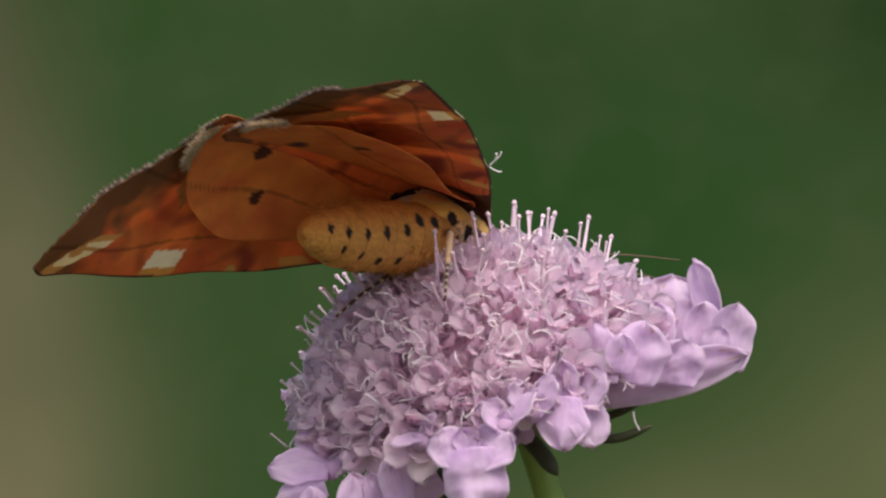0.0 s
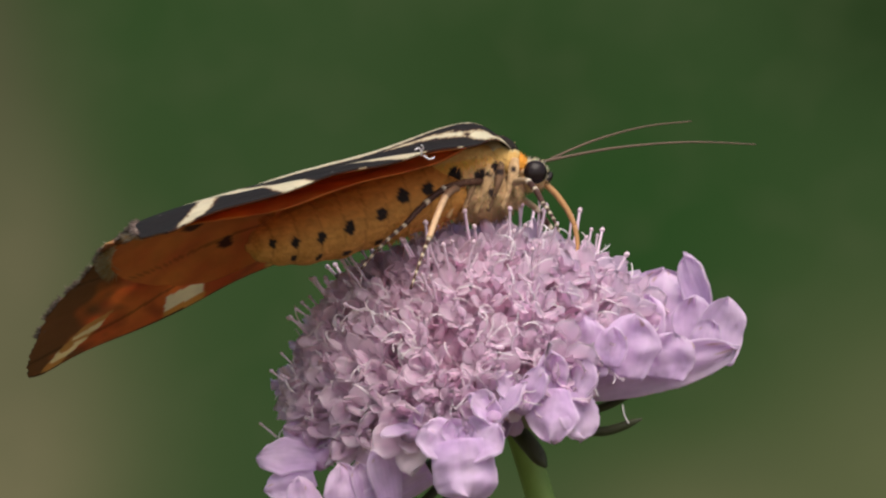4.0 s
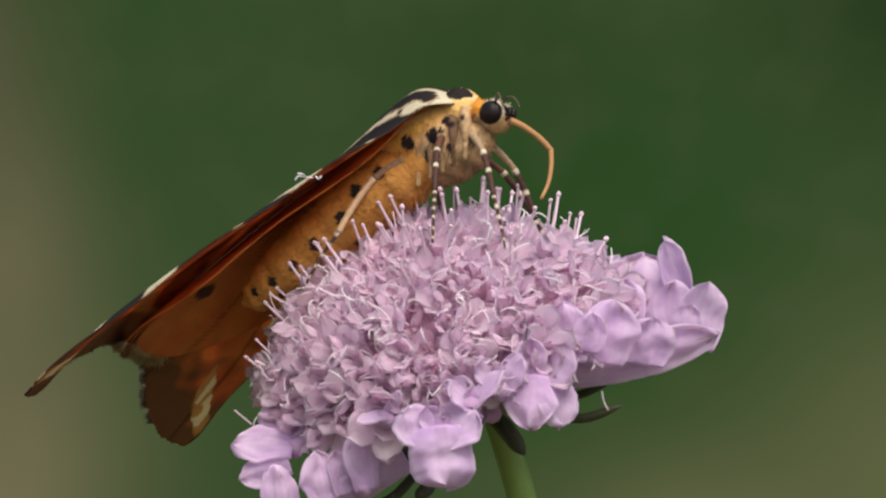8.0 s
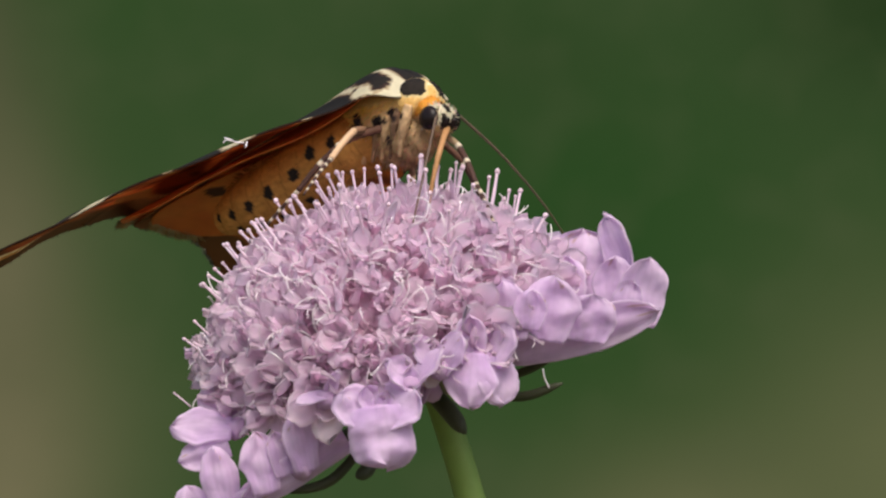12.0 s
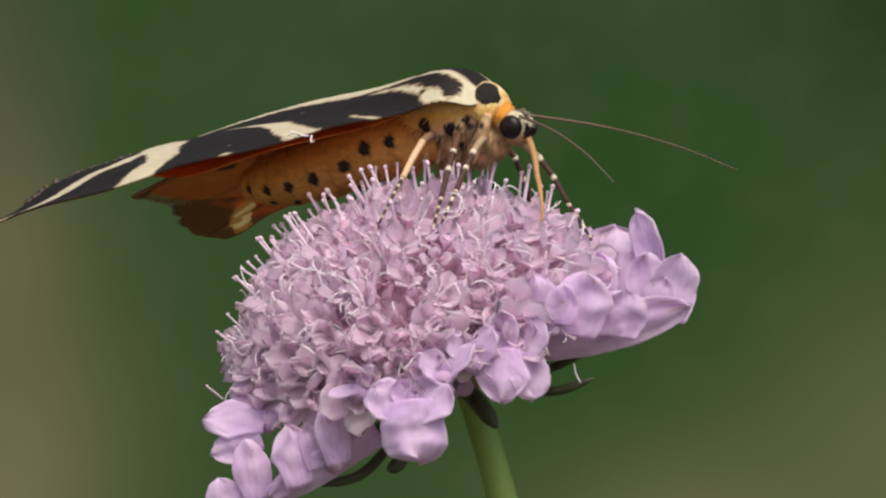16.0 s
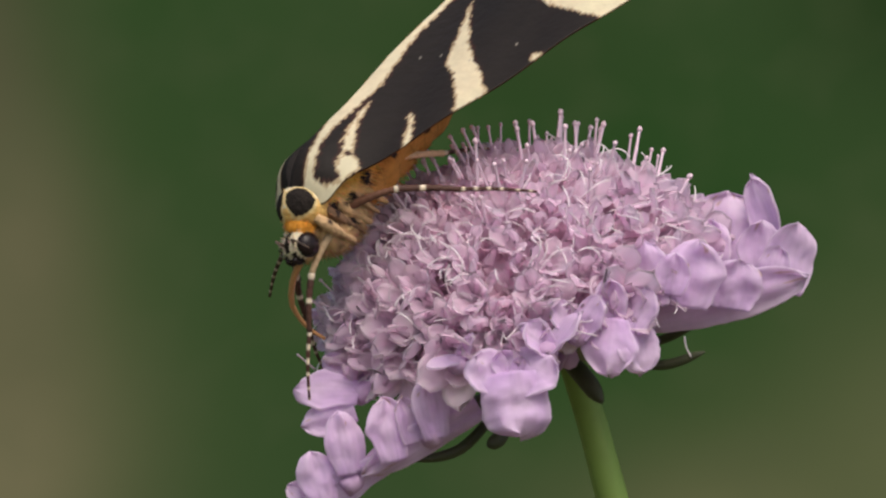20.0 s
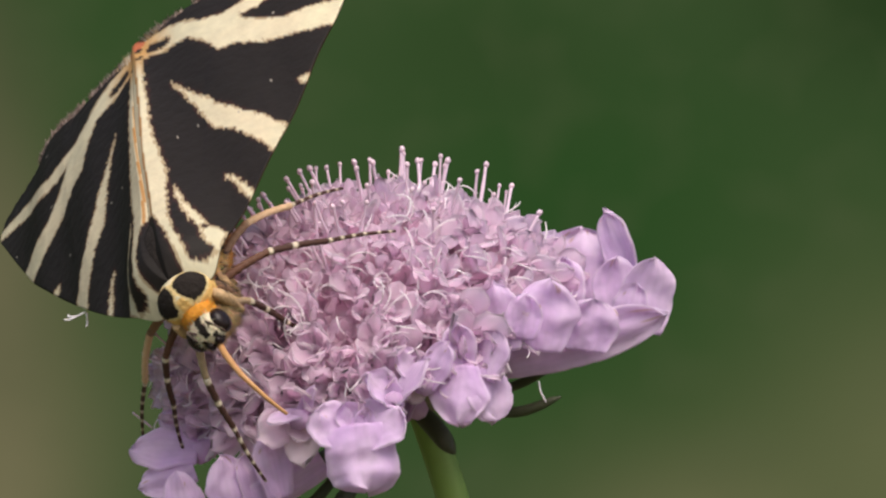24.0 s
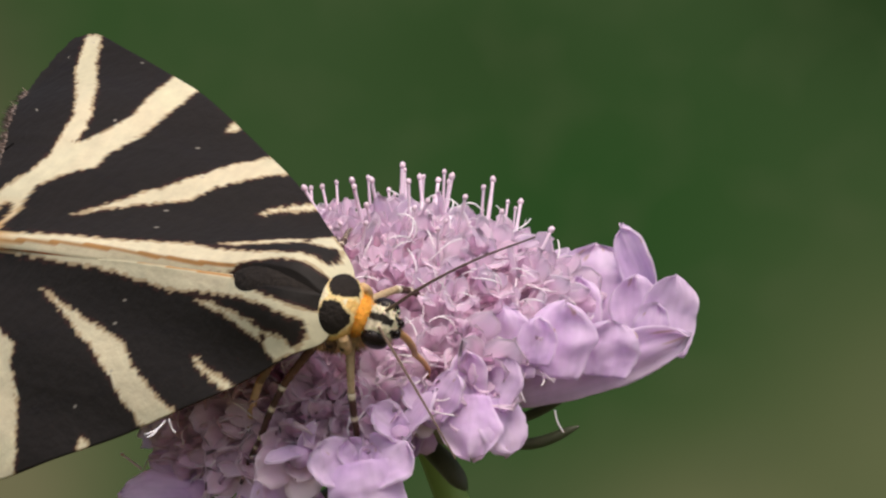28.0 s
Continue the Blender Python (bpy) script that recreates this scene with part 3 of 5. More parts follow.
# ---- the moth ----
HINGE = Vector((1.0, 0.5, 1.9)) * MM
COSTA = [(-1.25, 1.1), (-0.8, 2.0), (0.6, 2.9), (3.9, 5.1), (7.2, 6.98), (10.7, 8.85), (14.2, 10.5), (17.5, 12.08), (21.0, 13.4), (24.2, 14.45), (27.0, 15.5), (28.3, 15.3)]
DORSUM = [(-1.25, -0.5), (1.0, -0.9), (4.9, -1.0), (8.0, -0.95), (11.8, -0.8), (16.7, -0.45), (22.6, 0.0), (25.0, 0.1), (25.7, 0.8), (25.5, 2.2), (25.5, 3.6), (25.8, 4.9), (26.7, 6.9), (27.8, 9.0), (28.4, 11.0), (28.65, 13.3), (28.3, 15.3)]
BANDS = [
    [(22.3, 0.75), (15.6, 0.5), (13.5, 0.5), (11.5, 0.65), (9.0, 0.82), (6.5, 0.55), (3.9, 0.42), (2.4, 0.52), (0.8, 0.8), (-0.7, 1.15), (-1.6, 1.3), (-1.6, -0.9), (24.6, -0.9), (24.6, 0.6)],
    [(7.5, 1.05), (6.2, 0.86), (4.7, 1.03), (3.2, 1.4), (2.1, 1.75), (1.0, 1.9), (0.5, 2.25), (0.1, 2.5), (0.5, 2.95), (1.3, 3.3), (1.9, 2.85), (2.2, 2.5), (3.0, 2.22), (3.8, 1.92), (4.9, 1.5), (6.3, 1.3)],
    [(-0.2, 1.0), (-0.2, 1.7), (0.0, 2.2), (0.3, 2.5), (-0.2, 3.2), (-1.6, 2.2), (-1.6, 1.0)],
    [(6.9, 3.85), (6.5, 3.88), (5.95, 4.2), (5.0, 4.45), (4.1, 4.75), (3.4, 5.1), (3.9, 5.5), (4.9, 5.05), (5.8, 4.68), (6.5, 4.3)],
    [(18.5, 2.05), (17.5, 2.2), (16.1, 2.7), (14.2, 3.2), (12.3, 3.6), (11.4, 4.0), (10.6, 4.9), (9.3, 5.6), (8.2, 6.3), (6.7, 6.9), (8.9, 8.1), (9.7, 7.5), (10.8, 6.75), (11.8, 5.85), (12.9, 5.05), (14.0, 4.3), (15.6, 3.5), (16.9, 2.8)],
    [(13.1, 9.3), (12.9, 10.0), (12.2, 9.7), (12.4, 9.1)],
    [(22.2, 2.1), (22.0, 3.5), (20.7, 4.3), (18.8, 5.2), (18.9, 6.0), (17.9, 7.6), (17.4, 9.0), (17.0, 10.4), (16.7, 12.0), (19.4, 13.1), (19.5, 11.1), (19.4, 9.3), (20.3, 8.0), (21.0, 7.1), (22.2, 6.4), (22.8, 4.0)],
    [(22.1, 2.0), (21.9, 4.5), (21.7, 6.4), (21.5, 7.3), (21.9, 8.7), (23.4, 11.2), (25.0, 13.1), (26.3, 15.4), (27.7, 15.6), (26.4, 12.8), (24.2, 10.2), (23.2, 8.7), (22.9, 7.2), (22.7, 5.7), (23.1, 4.6), (24.0, 3.7), (24.9, 2.6), (25.2, 1.2), (24.6, 0.4), (23.0, 0.3)],
]
# the dark shield over the back that runs onto the wing bases
SHIELD = [(5.0, -1.3), (4.9, -0.6), (3.0, -0.2), (0.8, 0.15), (-0.6, 0.35), (-1.1, 0.25), (-1.1, -1.3)]
DARK_SPOTS = [(23.2, 2.0, 0.5), (23.5, 1.4, 0.45), (24.3, 0.5, 0.32), (23.1, 0.55, 0.22), (2.15, 2.15, 0.2)]


def resample(poly, n):
    p = np.array([tuple(q)[:2] for q in curve([(x, y, 0) for x, y in poly], 10)])
    s = np.r_[0, np.cumsum(np.hypot(*np.diff(p, axis=0).T))]
    q = np.linspace(0, s[-1], n)
    return np.c_[np.interp(q, s, p[:, 0]), np.interp(q, s, p[:, 1])]


def wing_shape(costa, dorsum, nu, nv):
    """Rows of (u, v) over a wing between its front and its hind edge."""
    a, b = resample(dorsum, nu), resample(costa, nu)
    rag = np.array([noise.noise((i * 0.45, 1.0, 0)) + 0.6 * noise.noise((i * 1.3, 4.0, 0)) for i in range(nu)])
    a[:, 0] += 0.30 * rag * np.clip((a[:, 0] - costa[-1][0] + 8) / 3, 0, 1)
    w = np.linspace(0, 1, nv)[None, :, None]
    return a[:, None, :] * (1 - w) + b[:, None, :] * w


def wing_mesh(name, uv, side, height, top_colour, low_colour, thick):
    """A thin wing of two sheets joined at the rim; its pattern lies in its colour layer."""
    nu, nv = uv.shape[:2]
    u, v = uv[..., 0].ravel(), uv[..., 1].ravel()
    z = height(u, v)
    up = np.c_[-u, side * v, z + thick / 2] * MM
    lo = np.c_[-u, side * v, z - thick / 2] * MM
    idx = np.arange(nu * nv).reshape(nu, nv)
    q = np.stack([idx[:-1, :-1], idx[1:, :-1], idx[1:, 1:], idx[:-1, 1:]], -1).reshape(-1, 4)
    if side < 0:
        q = q[:, ::-1]
    q = q[:, ::-1]
    low = q[:, ::-1] + nu * nv
    rim = np.concatenate([idx[0, :], idx[1:, -1], idx[-1, -2::-1], idx[-2:0:-1, 0]])
    r = np.stack([rim, np.roll(rim, -1), np.roll(rim, -1) + nu * nv, rim + nu * nv], -1)
    if side > 0:
        r = r[:, ::-1]
    me = bpy.data.meshes.new(name)
    me.from_pydata(np.concatenate([up, lo]).tolist(), [], np.concatenate([q, low, r]).tolist())
    me.materials.append(M_WING)
    me.materials.append(M_UNDER)
    sl = np.zeros(len(me.polygons), np.int32)
    sl[len(q):] = 1
    me.polygons.foreach_set("material_index", sl)
    paint(me, np.concatenate([top_colour(u, v), low_colour(u, v)]))
    me.validate()
    me.shade_smooth()
    return me


def veins(u, v):
    """Where the fine ribs of a wing run, fanning out from its base."""
    a = np.arctan2(v - 0.4, u + 2.0) + 0.015 * np.sin(u * 0.5)
    return (np.abs(np.sin(a * 15.0)) < 0.006 * (20 - 0.3 * u)) & (u > 3)


def pattern_top(u, v):
    ju = u + 0.16 * wobble(u, v, 2.6, 1.0) + 0.10 * wobble(u, v, 7.0, 2.0)
    jv = v + 0.16 * wobble(u, v, 2.6, 5.0) + 0.10 * wobble(u, v, 7.0, 8.0)

    def pale(a, b):
        m = np.zeros(len(a), bool)
        for band in BANDS:
            m |= inside(band, a, b)
        for x, y, r in DARK_SPOTS:
            m &= np.hypot(a - x, b - y) > r
        return m & ~inside(SHIELD, a, b)

    def shrunk(r):
        return pale(ju + r, jv) & pale(ju - r, jv) & pale(ju, jv + r) & pale(ju, jv - r)

    def grown(r):
        return pale(ju + r, jv) | pale(ju - r, jv) | pale(ju, jv + r) | pale(ju, jv - r)

    outer, cream, inner = grown(0.15), pale(ju, jv), shrunk(0.15)
    speck = (wobble(u, v, 7.0, 31.0) > 0.74) & (v > 1.2)
    col = np.where(cream[:, None], np.array(CREAM), np.array(BLACK))
    col = np.where((cream & ~inner)[:, None], np.array((0.46, 0.36, 0.22)), col)
    col = np.where((~cream & outer)[:, None], np.array((0.045, 0.020, 0.016)), col)
    warm = np.clip((u - 20.5) / 3, 0, 1)[:, None] * np.clip((3.0 - v) / 2, 0, 1)[:, None] * cream[:, None]
    col = col * (1 - warm) + np.array((0.58, 0.33, 0.12)) * warm
    col = np.where((~cream & veins(u, v))[:, None], np.array((0.018, 0.014, 0.013)), col)
    red = ((u > 24.4) & (v < 0.95 + 0.5 * wobble(u, v, 1.5, 41.0)))[:, None]
    col = np.where(red, np.array((0.52, 0.15, 0.07)), col)
    seam = ((np.abs(v - ridge(u) + 0.08) < 0.07) & (u > 5))[:, None]
    col = np.where(seam, np.array((0.50, 0.27, 0.10)), col)
    return np.where(speck[:, None], np.array((0.4, 0.36, 0.3)), col)


def pattern_low(u, v):
    t = np.clip((wobble(u, v, 0.35, 3.0) + 0.3), 0, 1)[:, None]
    col = np.array((0.86, 0.23, 0.055)) * (1 - t) + np.array((0.82, 0.14, 0.042)) * t
    dark = np.clip(wobble(u, v, 0.55, 61.0) * 2.2 - 0.1, 0, 1)[:, None]
    col = col * (1 - dark) + np.array((0.40, 0.07, 0.03)) * dark
    rim = np.clip((u - 0.36 * v - 19.4 + 2.4 * wobble(u, v, 0.8, 71.0)) / 2.5, 0, 1)[:, None]
    col = col * (1 - rim) + np.array((0.24, 0.095, 0.038)) * rim
    col = np.where(veins(u, v)[:, None], col * 0.62, col)
    ju = u + 0.18 * wobble(u, v, 2.2, 11.0)
    jv = v + 0.18 * wobble(u, v, 2.2, 15.0)
    edge = np.interp(u, [c[0] for c in COSTA], [c[1] for c in COSTA]) - v
    dash = wobble(u * 1.0, v * 1.0, 0.9, 50.0)
    for i, lo, hi, tone in ((7, 0, 3.4, (0.58, 0.29, 0.09)), (6, 0, 0.8, (0.72, 0.34, 0.08)), (6, 0.7, 2.1, (0.90, 0.82, 0.64)), (4, 0, 1.0, (0.74, 0.36, 0.09)), (5, 0, 2, (0.74, 0.42, 0.12)), (3, 0, 2, (0.7, 0.35, 0.1))):
        col = np.where((inside(BANDS[i], ju, jv) & (edge >= lo) & (edge < hi))[:, None], np.array(tone), col)
    pale = inside(BANDS[7], ju, jv) & (edge > 0.8) & (edge < 2.9) & (dash > -0.2) & ~veins(u, v)
    col = np.where(pale[:, None], np.array((0.86, 0.72, 0.46)), col)
    trail = inside(BANDS[6], ju, jv) & (edge >= 2.1) & (u > 20.5)
    col = np.where(trail[:, None], np.array((0.42, 0.16, 0.05)), col)
    return np.where(((u < 3) | (edge < 0.12))[:, None], np.array((0.10, 0.035, 0.018)), col)


def ridge(u):
    """How far out from the hinge line the two forewings meet over the back."""
    return np.interp(u, [0, 4.9, 11.8, 16.7, 22.6, 25.7], [-0.5, -0.5, -0.28, 0.05, 0.3, 0.3])


def wing_height(u, v):
    return -1.3 * np.clip(ridge(u) - v, 0, 2) + -0.02 * u + 0.35 * np.sin(np.clip(v / 14, 0, 1) * math.pi) + 0.12 * np.sin(v * 1.1 + u * 0.15) - 1.7 * np.clip(u / 23, 0, 1.1) ** 2 * np.clip(1 - v / 7, 0, 1) - 0.5 * np.clip((u - 22) / 6, 0, 1) ** 2 + 1.2 * np.exp(-((u - 1.2) / 4.6) ** 2 - (v / 2.5) ** 2) - 0.22 * np.clip(1.4 - u, 0, 3) ** 2 + 0.77 * (v / 10) ** 2 - 1.11 * (u / 20) ** 2 - 0.40 * u * v / 200


def fringe(parent, edge, side, height, length, colours, gap, seed, mat, tufts):
    """Fine hairs standing out from the outer edge of a wing."""
    rnd = random.Random(seed)
    p = resample(edge, 400)
    co, faces, cols = [], [], []
    for i in range(6, 394):
        d = p[i + 5] - p[i - 5]
        out = Vector((d[1], -d[0])).normalized()
        if noise.noise((i * 0.03, seed, 0)) < gap:
            continue
        for _ in range(tufts):
            q = Vector(p[i]) + Vector((rnd.gauss(0, 0.06), rnd.gauss(0, 0.06))) - out * 0.1
            w = (out + Vector((rnd.gauss(0, 0.35), rnd.gauss(0, 0.35)))).normalized() * length * rnd.uniform(0.4, 1.2)
            z = float(height(np.array([q.x]), np.array([q.y]))[0])
            t = q + w
            sd = Vector((-w.y, w.x)).normalized() * 0.045
            k = len(co)
            dz = rnd.gauss(0, 0.12)
            for x, y, h in ((q.x + sd.x, q.y + sd.y, z), (q.x - sd.x, q.y - sd.y, z), (q.x, q.y, z + 0.07), (t.x, t.y, z + dz)):
                co.append(Vector((-x, side * y, h)) * MM)
            c = colours[rnd.randrange(len(colours))]
            cols += [c] * 4
            faces += [(k, k + 1, k + 3), (k + 1, k + 2, k + 3), (k + 2, k, k + 3)]
    me = bpy.data.meshes.new("fringe")
    me.from_pydata(co, [], faces)
    paint(me, cols)
    return part_mesh("fringe", me, mat, parent, "ragged pale fringe of fine hairs")


HIND_FRONT = [(0.5, 1.5), (4.0, 3.2), (8.0, 4.6), (13.0, 6.6), (17.0, 7.9), (19.5, 7.8)]
HIND_BACK = [(0.5, 1.0), (4.0, 1.1), (9.0, 1.1), (14.0, 1.1), (19.0, 1.0), (23.2, 1.1), (24.8, 2.0), (25.0, 3.4), (24.3, 5.0), (22.4, 6.8), (19.5, 7.8)]


def pattern_hind(u, v):
    t = np.clip(wobble(u, v, 0.5, 23.0) + 0.4, 0, 1)[:, None]
    col = np.array((0.78, 0.27, 0.06)) * (1 - t) + np.array((0.66, 0.16, 0.045)) * t
    col = np.where(veins(u, v)[:, None], col * 0.66, col)
    for x, y, r in ((19.4, 2.0, 0.7), (16.8, 4.6, 0.5)):
        col = np.where((np.hypot(u - x, v - y) + 0.3 * wobble(u, v, 1.5, 4.0) < r)[:, None], np.array((0.10, 0.03, 0.02)), col)
    return col


def ball(bm, centre, radii, nu=20, nv=14):
    rows = []
    for i in range(nv + 1):
        th = math.pi * i / nv
        rows.append([(centre[0] * MM + radii[0] * MM * math.cos(th), centre[1] * MM + radii[1] * MM * math.sin(th) * math.cos(a), centre[2] * MM + radii[2] * MM * math.sin(th) * math.sin(a)) for a in [2 * math.pi * k / nu for k in range(nu)]])
    grid_bm(bm, rows, closed=True)
    bmesh.ops.remove_doubles(bm, verts=bm.verts, dist=1e-7)
    bmesh.ops.recalc_face_normals(bm, faces=bm.faces)


def body_part(name, bm, mat, parent, colour, label=""):
    """A part whose pattern comes from colour(x, y, z), in millimetres of the moth."""
    me = bpy.data.meshes.new(name)
    bm.to_mesh(me)
    bm.free()
    co = np.empty(len(me.vertices) * 3)
    me.vertices.foreach_get("co", co)
    co = co.reshape(-1, 3) / MM
    paint(me, [colour(*p) for p in co])
    return part_mesh(name, me, mat, parent, label)


def fur(name, parent, centre, radii, count, length, colour, keep, seed, lean=(-1, 0, -0.3)):
    """Short hairs over an egg-shaped part of the body, where keep(x, y, z) says so."""
    rnd = random.Random(seed)
    co, faces, cols = [], [], []
    lean = Vector(lean)
    made = 0
    while made < count:
        d = Vector((rnd.gauss(0, 1), rnd.gauss(0, 1), rnd.gauss(0, 1))).normalized()
        p = Vector((centre[0] + d.x * radii[0], centre[1] + d.y * radii[1], centre[2] + d.z * radii[2]))
        made += 1
        if not keep(*p):
            continue
        nrm = Vector((d.x / radii[0], d.y / radii[1], d.z / radii[2])).normalized()
        way = (nrm * 0.7 + lean * 0.6 + Vector((rnd.gauss(0, 0.3), rnd.gauss(0, 0.3), rnd.gauss(0, 0.3)))).normalized()
        ln = length * rnd.uniform(0.6, 1.3)
        side = way.orthogonal().normalized() * 0.035
        other = way.cross(side)
        p = p - nrm * 0.05
        c = [v * rnd.uniform(0.75, 1.2) for v in colour(*p)]
        k = len(co)
        for q in (p + side, p - side * 0.5 + other * 0.87, p - side * 0.5 - other * 0.87, p + way * ln):
            co.append(q * MM)
            cols.append(c)
        faces += [(k, k + 1, k + 3), (k + 1, k + 2, k + 3), (k + 2, k, k + 3)]
    me = bpy.data.meshes.new(name)
    me.from_pydata(co, [], faces)
    paint(me, cols)
    return part_mesh(name, me, M_FUR, parent, "short fine hairs")


def moth():
    root = new("moth")
    tagged(root, "black and cream striped tiger moth with orange hindwings", "moth")
    # thorax: black stripes between cream above, yellow with black spots below
    bm = bmesh.new()
    ball(bm, (-1.3, 0, 0.35), (3.7, 2.3, 2.05), 90, 70)

    def thorax_colour(x, y, z):
        j = 0.10 * noise.noise((x * 3, y * 3, z * 3)) + 0.05 * noise.noise((x * 9, y * 9, z * 9))
        if z > 0.6 and abs(y) > 1.35:
            return (0.70, 0.41, 0.14)
        if z > 0.6:
            return BLACK if abs(y) + j < np.interp(x, [-3.9, -2.0, 0.2, 1.3, 1.7], [0.05, 0.35, 0.65, 0.8, 0.5]) and x > -4 else (0.52, 0.44, 0.28)
        for sx, sz, r in ((1.2, -0.1, 0.3), (0.0, -0.6, 0.42), (-1.6, -0.2, 0.4), (-2.9, -0.9, 0.36), (-0.8, -1.4, 0.34), (0.9, -1.1, 0.25)):
            if math.hypot((x - sx) * 1.15, z - sz) < r + 0.08 + j:
                return (0.03, 0.02, 0.02)
        t = min(1, max(0, (0.5 - z) / 1.3 + 2.5 * j + 0.25 * (x - 0.2)))
        return tuple(a * (1 - t) + b * t for a, b in zip((0.74, 0.38, 0.08), (0.66, 0.46, 0.30)))
    body_part("thorax", bm, M_FUR, root, thorax_colour, "furry thorax, striped black and cream above")
    # the raised middle of the thorax between the wing bases
    bm = bmesh.new()
    ball(bm, (-1.3, 0, 1.45), (3.1, 1.55, 1.62), 60, 48)

    def crest_colour(x, y, z):
        j = 0.12 * noise.noise((x * 3, y * 3, z * 3)) + 0.06 * noise.noise((x * 9, y * 9, z * 9))
        return BLACK if abs(y) + j < 1.1 else (0.52, 0.44, 0.29)
    body_part("crest", bm, M_FUR, root, crest_colour, "black crest of the thorax edged with cream")
    fur("fur", root, (-1.3, 0, 1.45), (3.1, 1.55, 1.62), 700, 0.2, crest_colour, lambda x, y, z: z > 1.5, 9)
    # collar with two black shields edged in yellow
    bm = bmesh.new()
    ball(bm, (1.75, 0, 0.70), (1.36, 1.78, 1.50), 110, 90)

    def collar_colour(x, y, z):
        j = 0.1 * noise.noise((x * 4, y * 4, z * 4))
        arc = 1.6 * math.atan2(abs(y), max(z - 0.1, 0.01))
        d = math.hypot((x - 2.32) / 0.68, (arc - 0.93) / 0.85) + j
        if d < 1:
            return BLACK
        if d < 1.16:
            return (0.66, 0.50, 0.24)
        return (0.70, 0.61, 0.41) if x < 2.85 and arc < 1.7 else (0.70, 0.44, 0.15)
    body_part("collar", bm, M_FUR, root, collar_colour, "orange collar with two black shields")
    bm = bmesh.new()
    ball(bm, (2.85, 0, -0.1), (0.75, 1.05, 1.0), 36, 26)
    body_part("neck", bm, M_FUR, root, lambda x, y, z: (0.66, 0.28, 0.04) if z > -0.35 else (0.62, 0.40, 0.22), "bright orange neck ruff")
    # chest between the legs
    bm = bmesh.new()
    ball(bm, (0.3, 0, -1.25), (2.7, 1.6, 1.85), 60, 44)

    def chest_colour(x, y, z):
        for sx, sz in ((1.9, -0.9), (0.6, -1.6), (-0.8, -1.0)):
            if math.hypot((x - sx) * 1.2, z - sz) < 0.34 + 0.1 * noise.noise((x * 5, y * 5, z * 5)):
                return (0.03, 0.02, 0.02)
        k = 0.5 + 0.5 * math.sin(x * 4.6 + z * 2.2 + 2 * noise.noise((x, y, z)))
        return tuple(a * (0.55 + 0.45 * k) for a in (0.64, 0.42, 0.22))
    body_part("chest", bm, M_FUR, root, chest_colour, "pale furry underside of the thorax")
    for sd in (1, -1):
        for x, r, hue in ((2.0, 0.36, (0.66, 0.44, 0.24)), (1.1, 0.30, (0.22, 0.13, 0.08)), (0.3, 0.38, (0.64, 0.42, 0.22)), (-0.6, 0.30, (0.40, 0.25, 0.14)), (-1.5, 0.36, (0.64, 0.40, 0.19))):
            bm = bmesh.new()
            path = curve([((x + 0.5) * MM, sd * 1.45 * MM, 0.3 * MM), (x * MM, sd * 1.52 * MM, -1.1 * MM), ((x - 0.9) * MM, sd * 1.15 * MM, -2.7 * MM)], 8)
            tube_bm(bm, path, [r * MM * (0.7 + 0.35 * math.sin(math.pi * min(1, i / 11)) - 0.3 * (i / 16) ** 2) for i in range(17)], 14)
            tint0 = lambda px, py, pz, x=x, hue=hue: (0.03, 0.02, 0.02) if math.hypot(px - x - 0.2, pz + 0.45) < 0.2 + 0.1 * noise.noise((px * 5, py, pz * 5)) else tuple(c * (0.8 + 0.35 * noise.noise((px * 7, py * 7, pz * 1.6))) for c in hue)
            body_part("coxa", bm, M_FUR, root, tint0, "furry base of a leg")
    fur("fur", root, (-1.3, 0, 0.35), (3.7, 2.3, 2.05), 2800, 0.6, thorax_colour, lambda x, y, z: z < 0.9, 1, (-0.7, 0, -1.3))
    fur("fur", root, (0.3, 0, -1.25), (2.7, 1.6, 1.85), 2200, 0.45, chest_colour, lambda x, y, z: z < 0.2, 2, (-0.5, 0, -1.6))
    fur("fur", root, (1.75, 0, 0.70), (1.36, 1.78, 1.50), 1900, 0.15, collar_colour, lambda x, y, z: True, 3)
    fur("fur", root, (2.85, 0, -0.1), (0.75, 1.05, 1.0), 1100, 0.28, lambda x, y, z: (0.66, 0.28, 0.04) if z > -0.35 else (0.62, 0.40, 0.22), lambda x, y, z: True, 4)
    # head
    bm = bmesh.new()
    ball(bm, (3.65, 0, -0.68), (1.02, 1.12, 1.0), 48, 36)

    def head_colour(x, y, z):
        j = 0.08 * noise.noise((x * 6, y * 6, z * 6))
        if x < 3.05 and z > -0.8:
            return (0.70, 0.40, 0.10)
        if abs(y) + j < 0.22 and z > -0.4:
            return BLACK
        if x > 4.25 and -1.15 < z < -0.45 and 0.25 < abs(y) < 0.55:
            return BLACK
        if x > 4.4 and z < -1.0:
            return BLACK
        return (0.60, 0.53, 0.38) if z > -1.2 else (0.56, 0.38, 0.18)
    head = body_part("head", bm, M_FUR, root, head_colour)
    fur("fur", head, (3.65, 0, -0.68), (1.02, 1.12, 1.0), 900, 0.3, head_colour, lambda x, y, z: math.hypot(x - 3.7, z + 0.65) > 0.85 or abs(y) < 0.8, 5, (0.3, 0, 0.1))
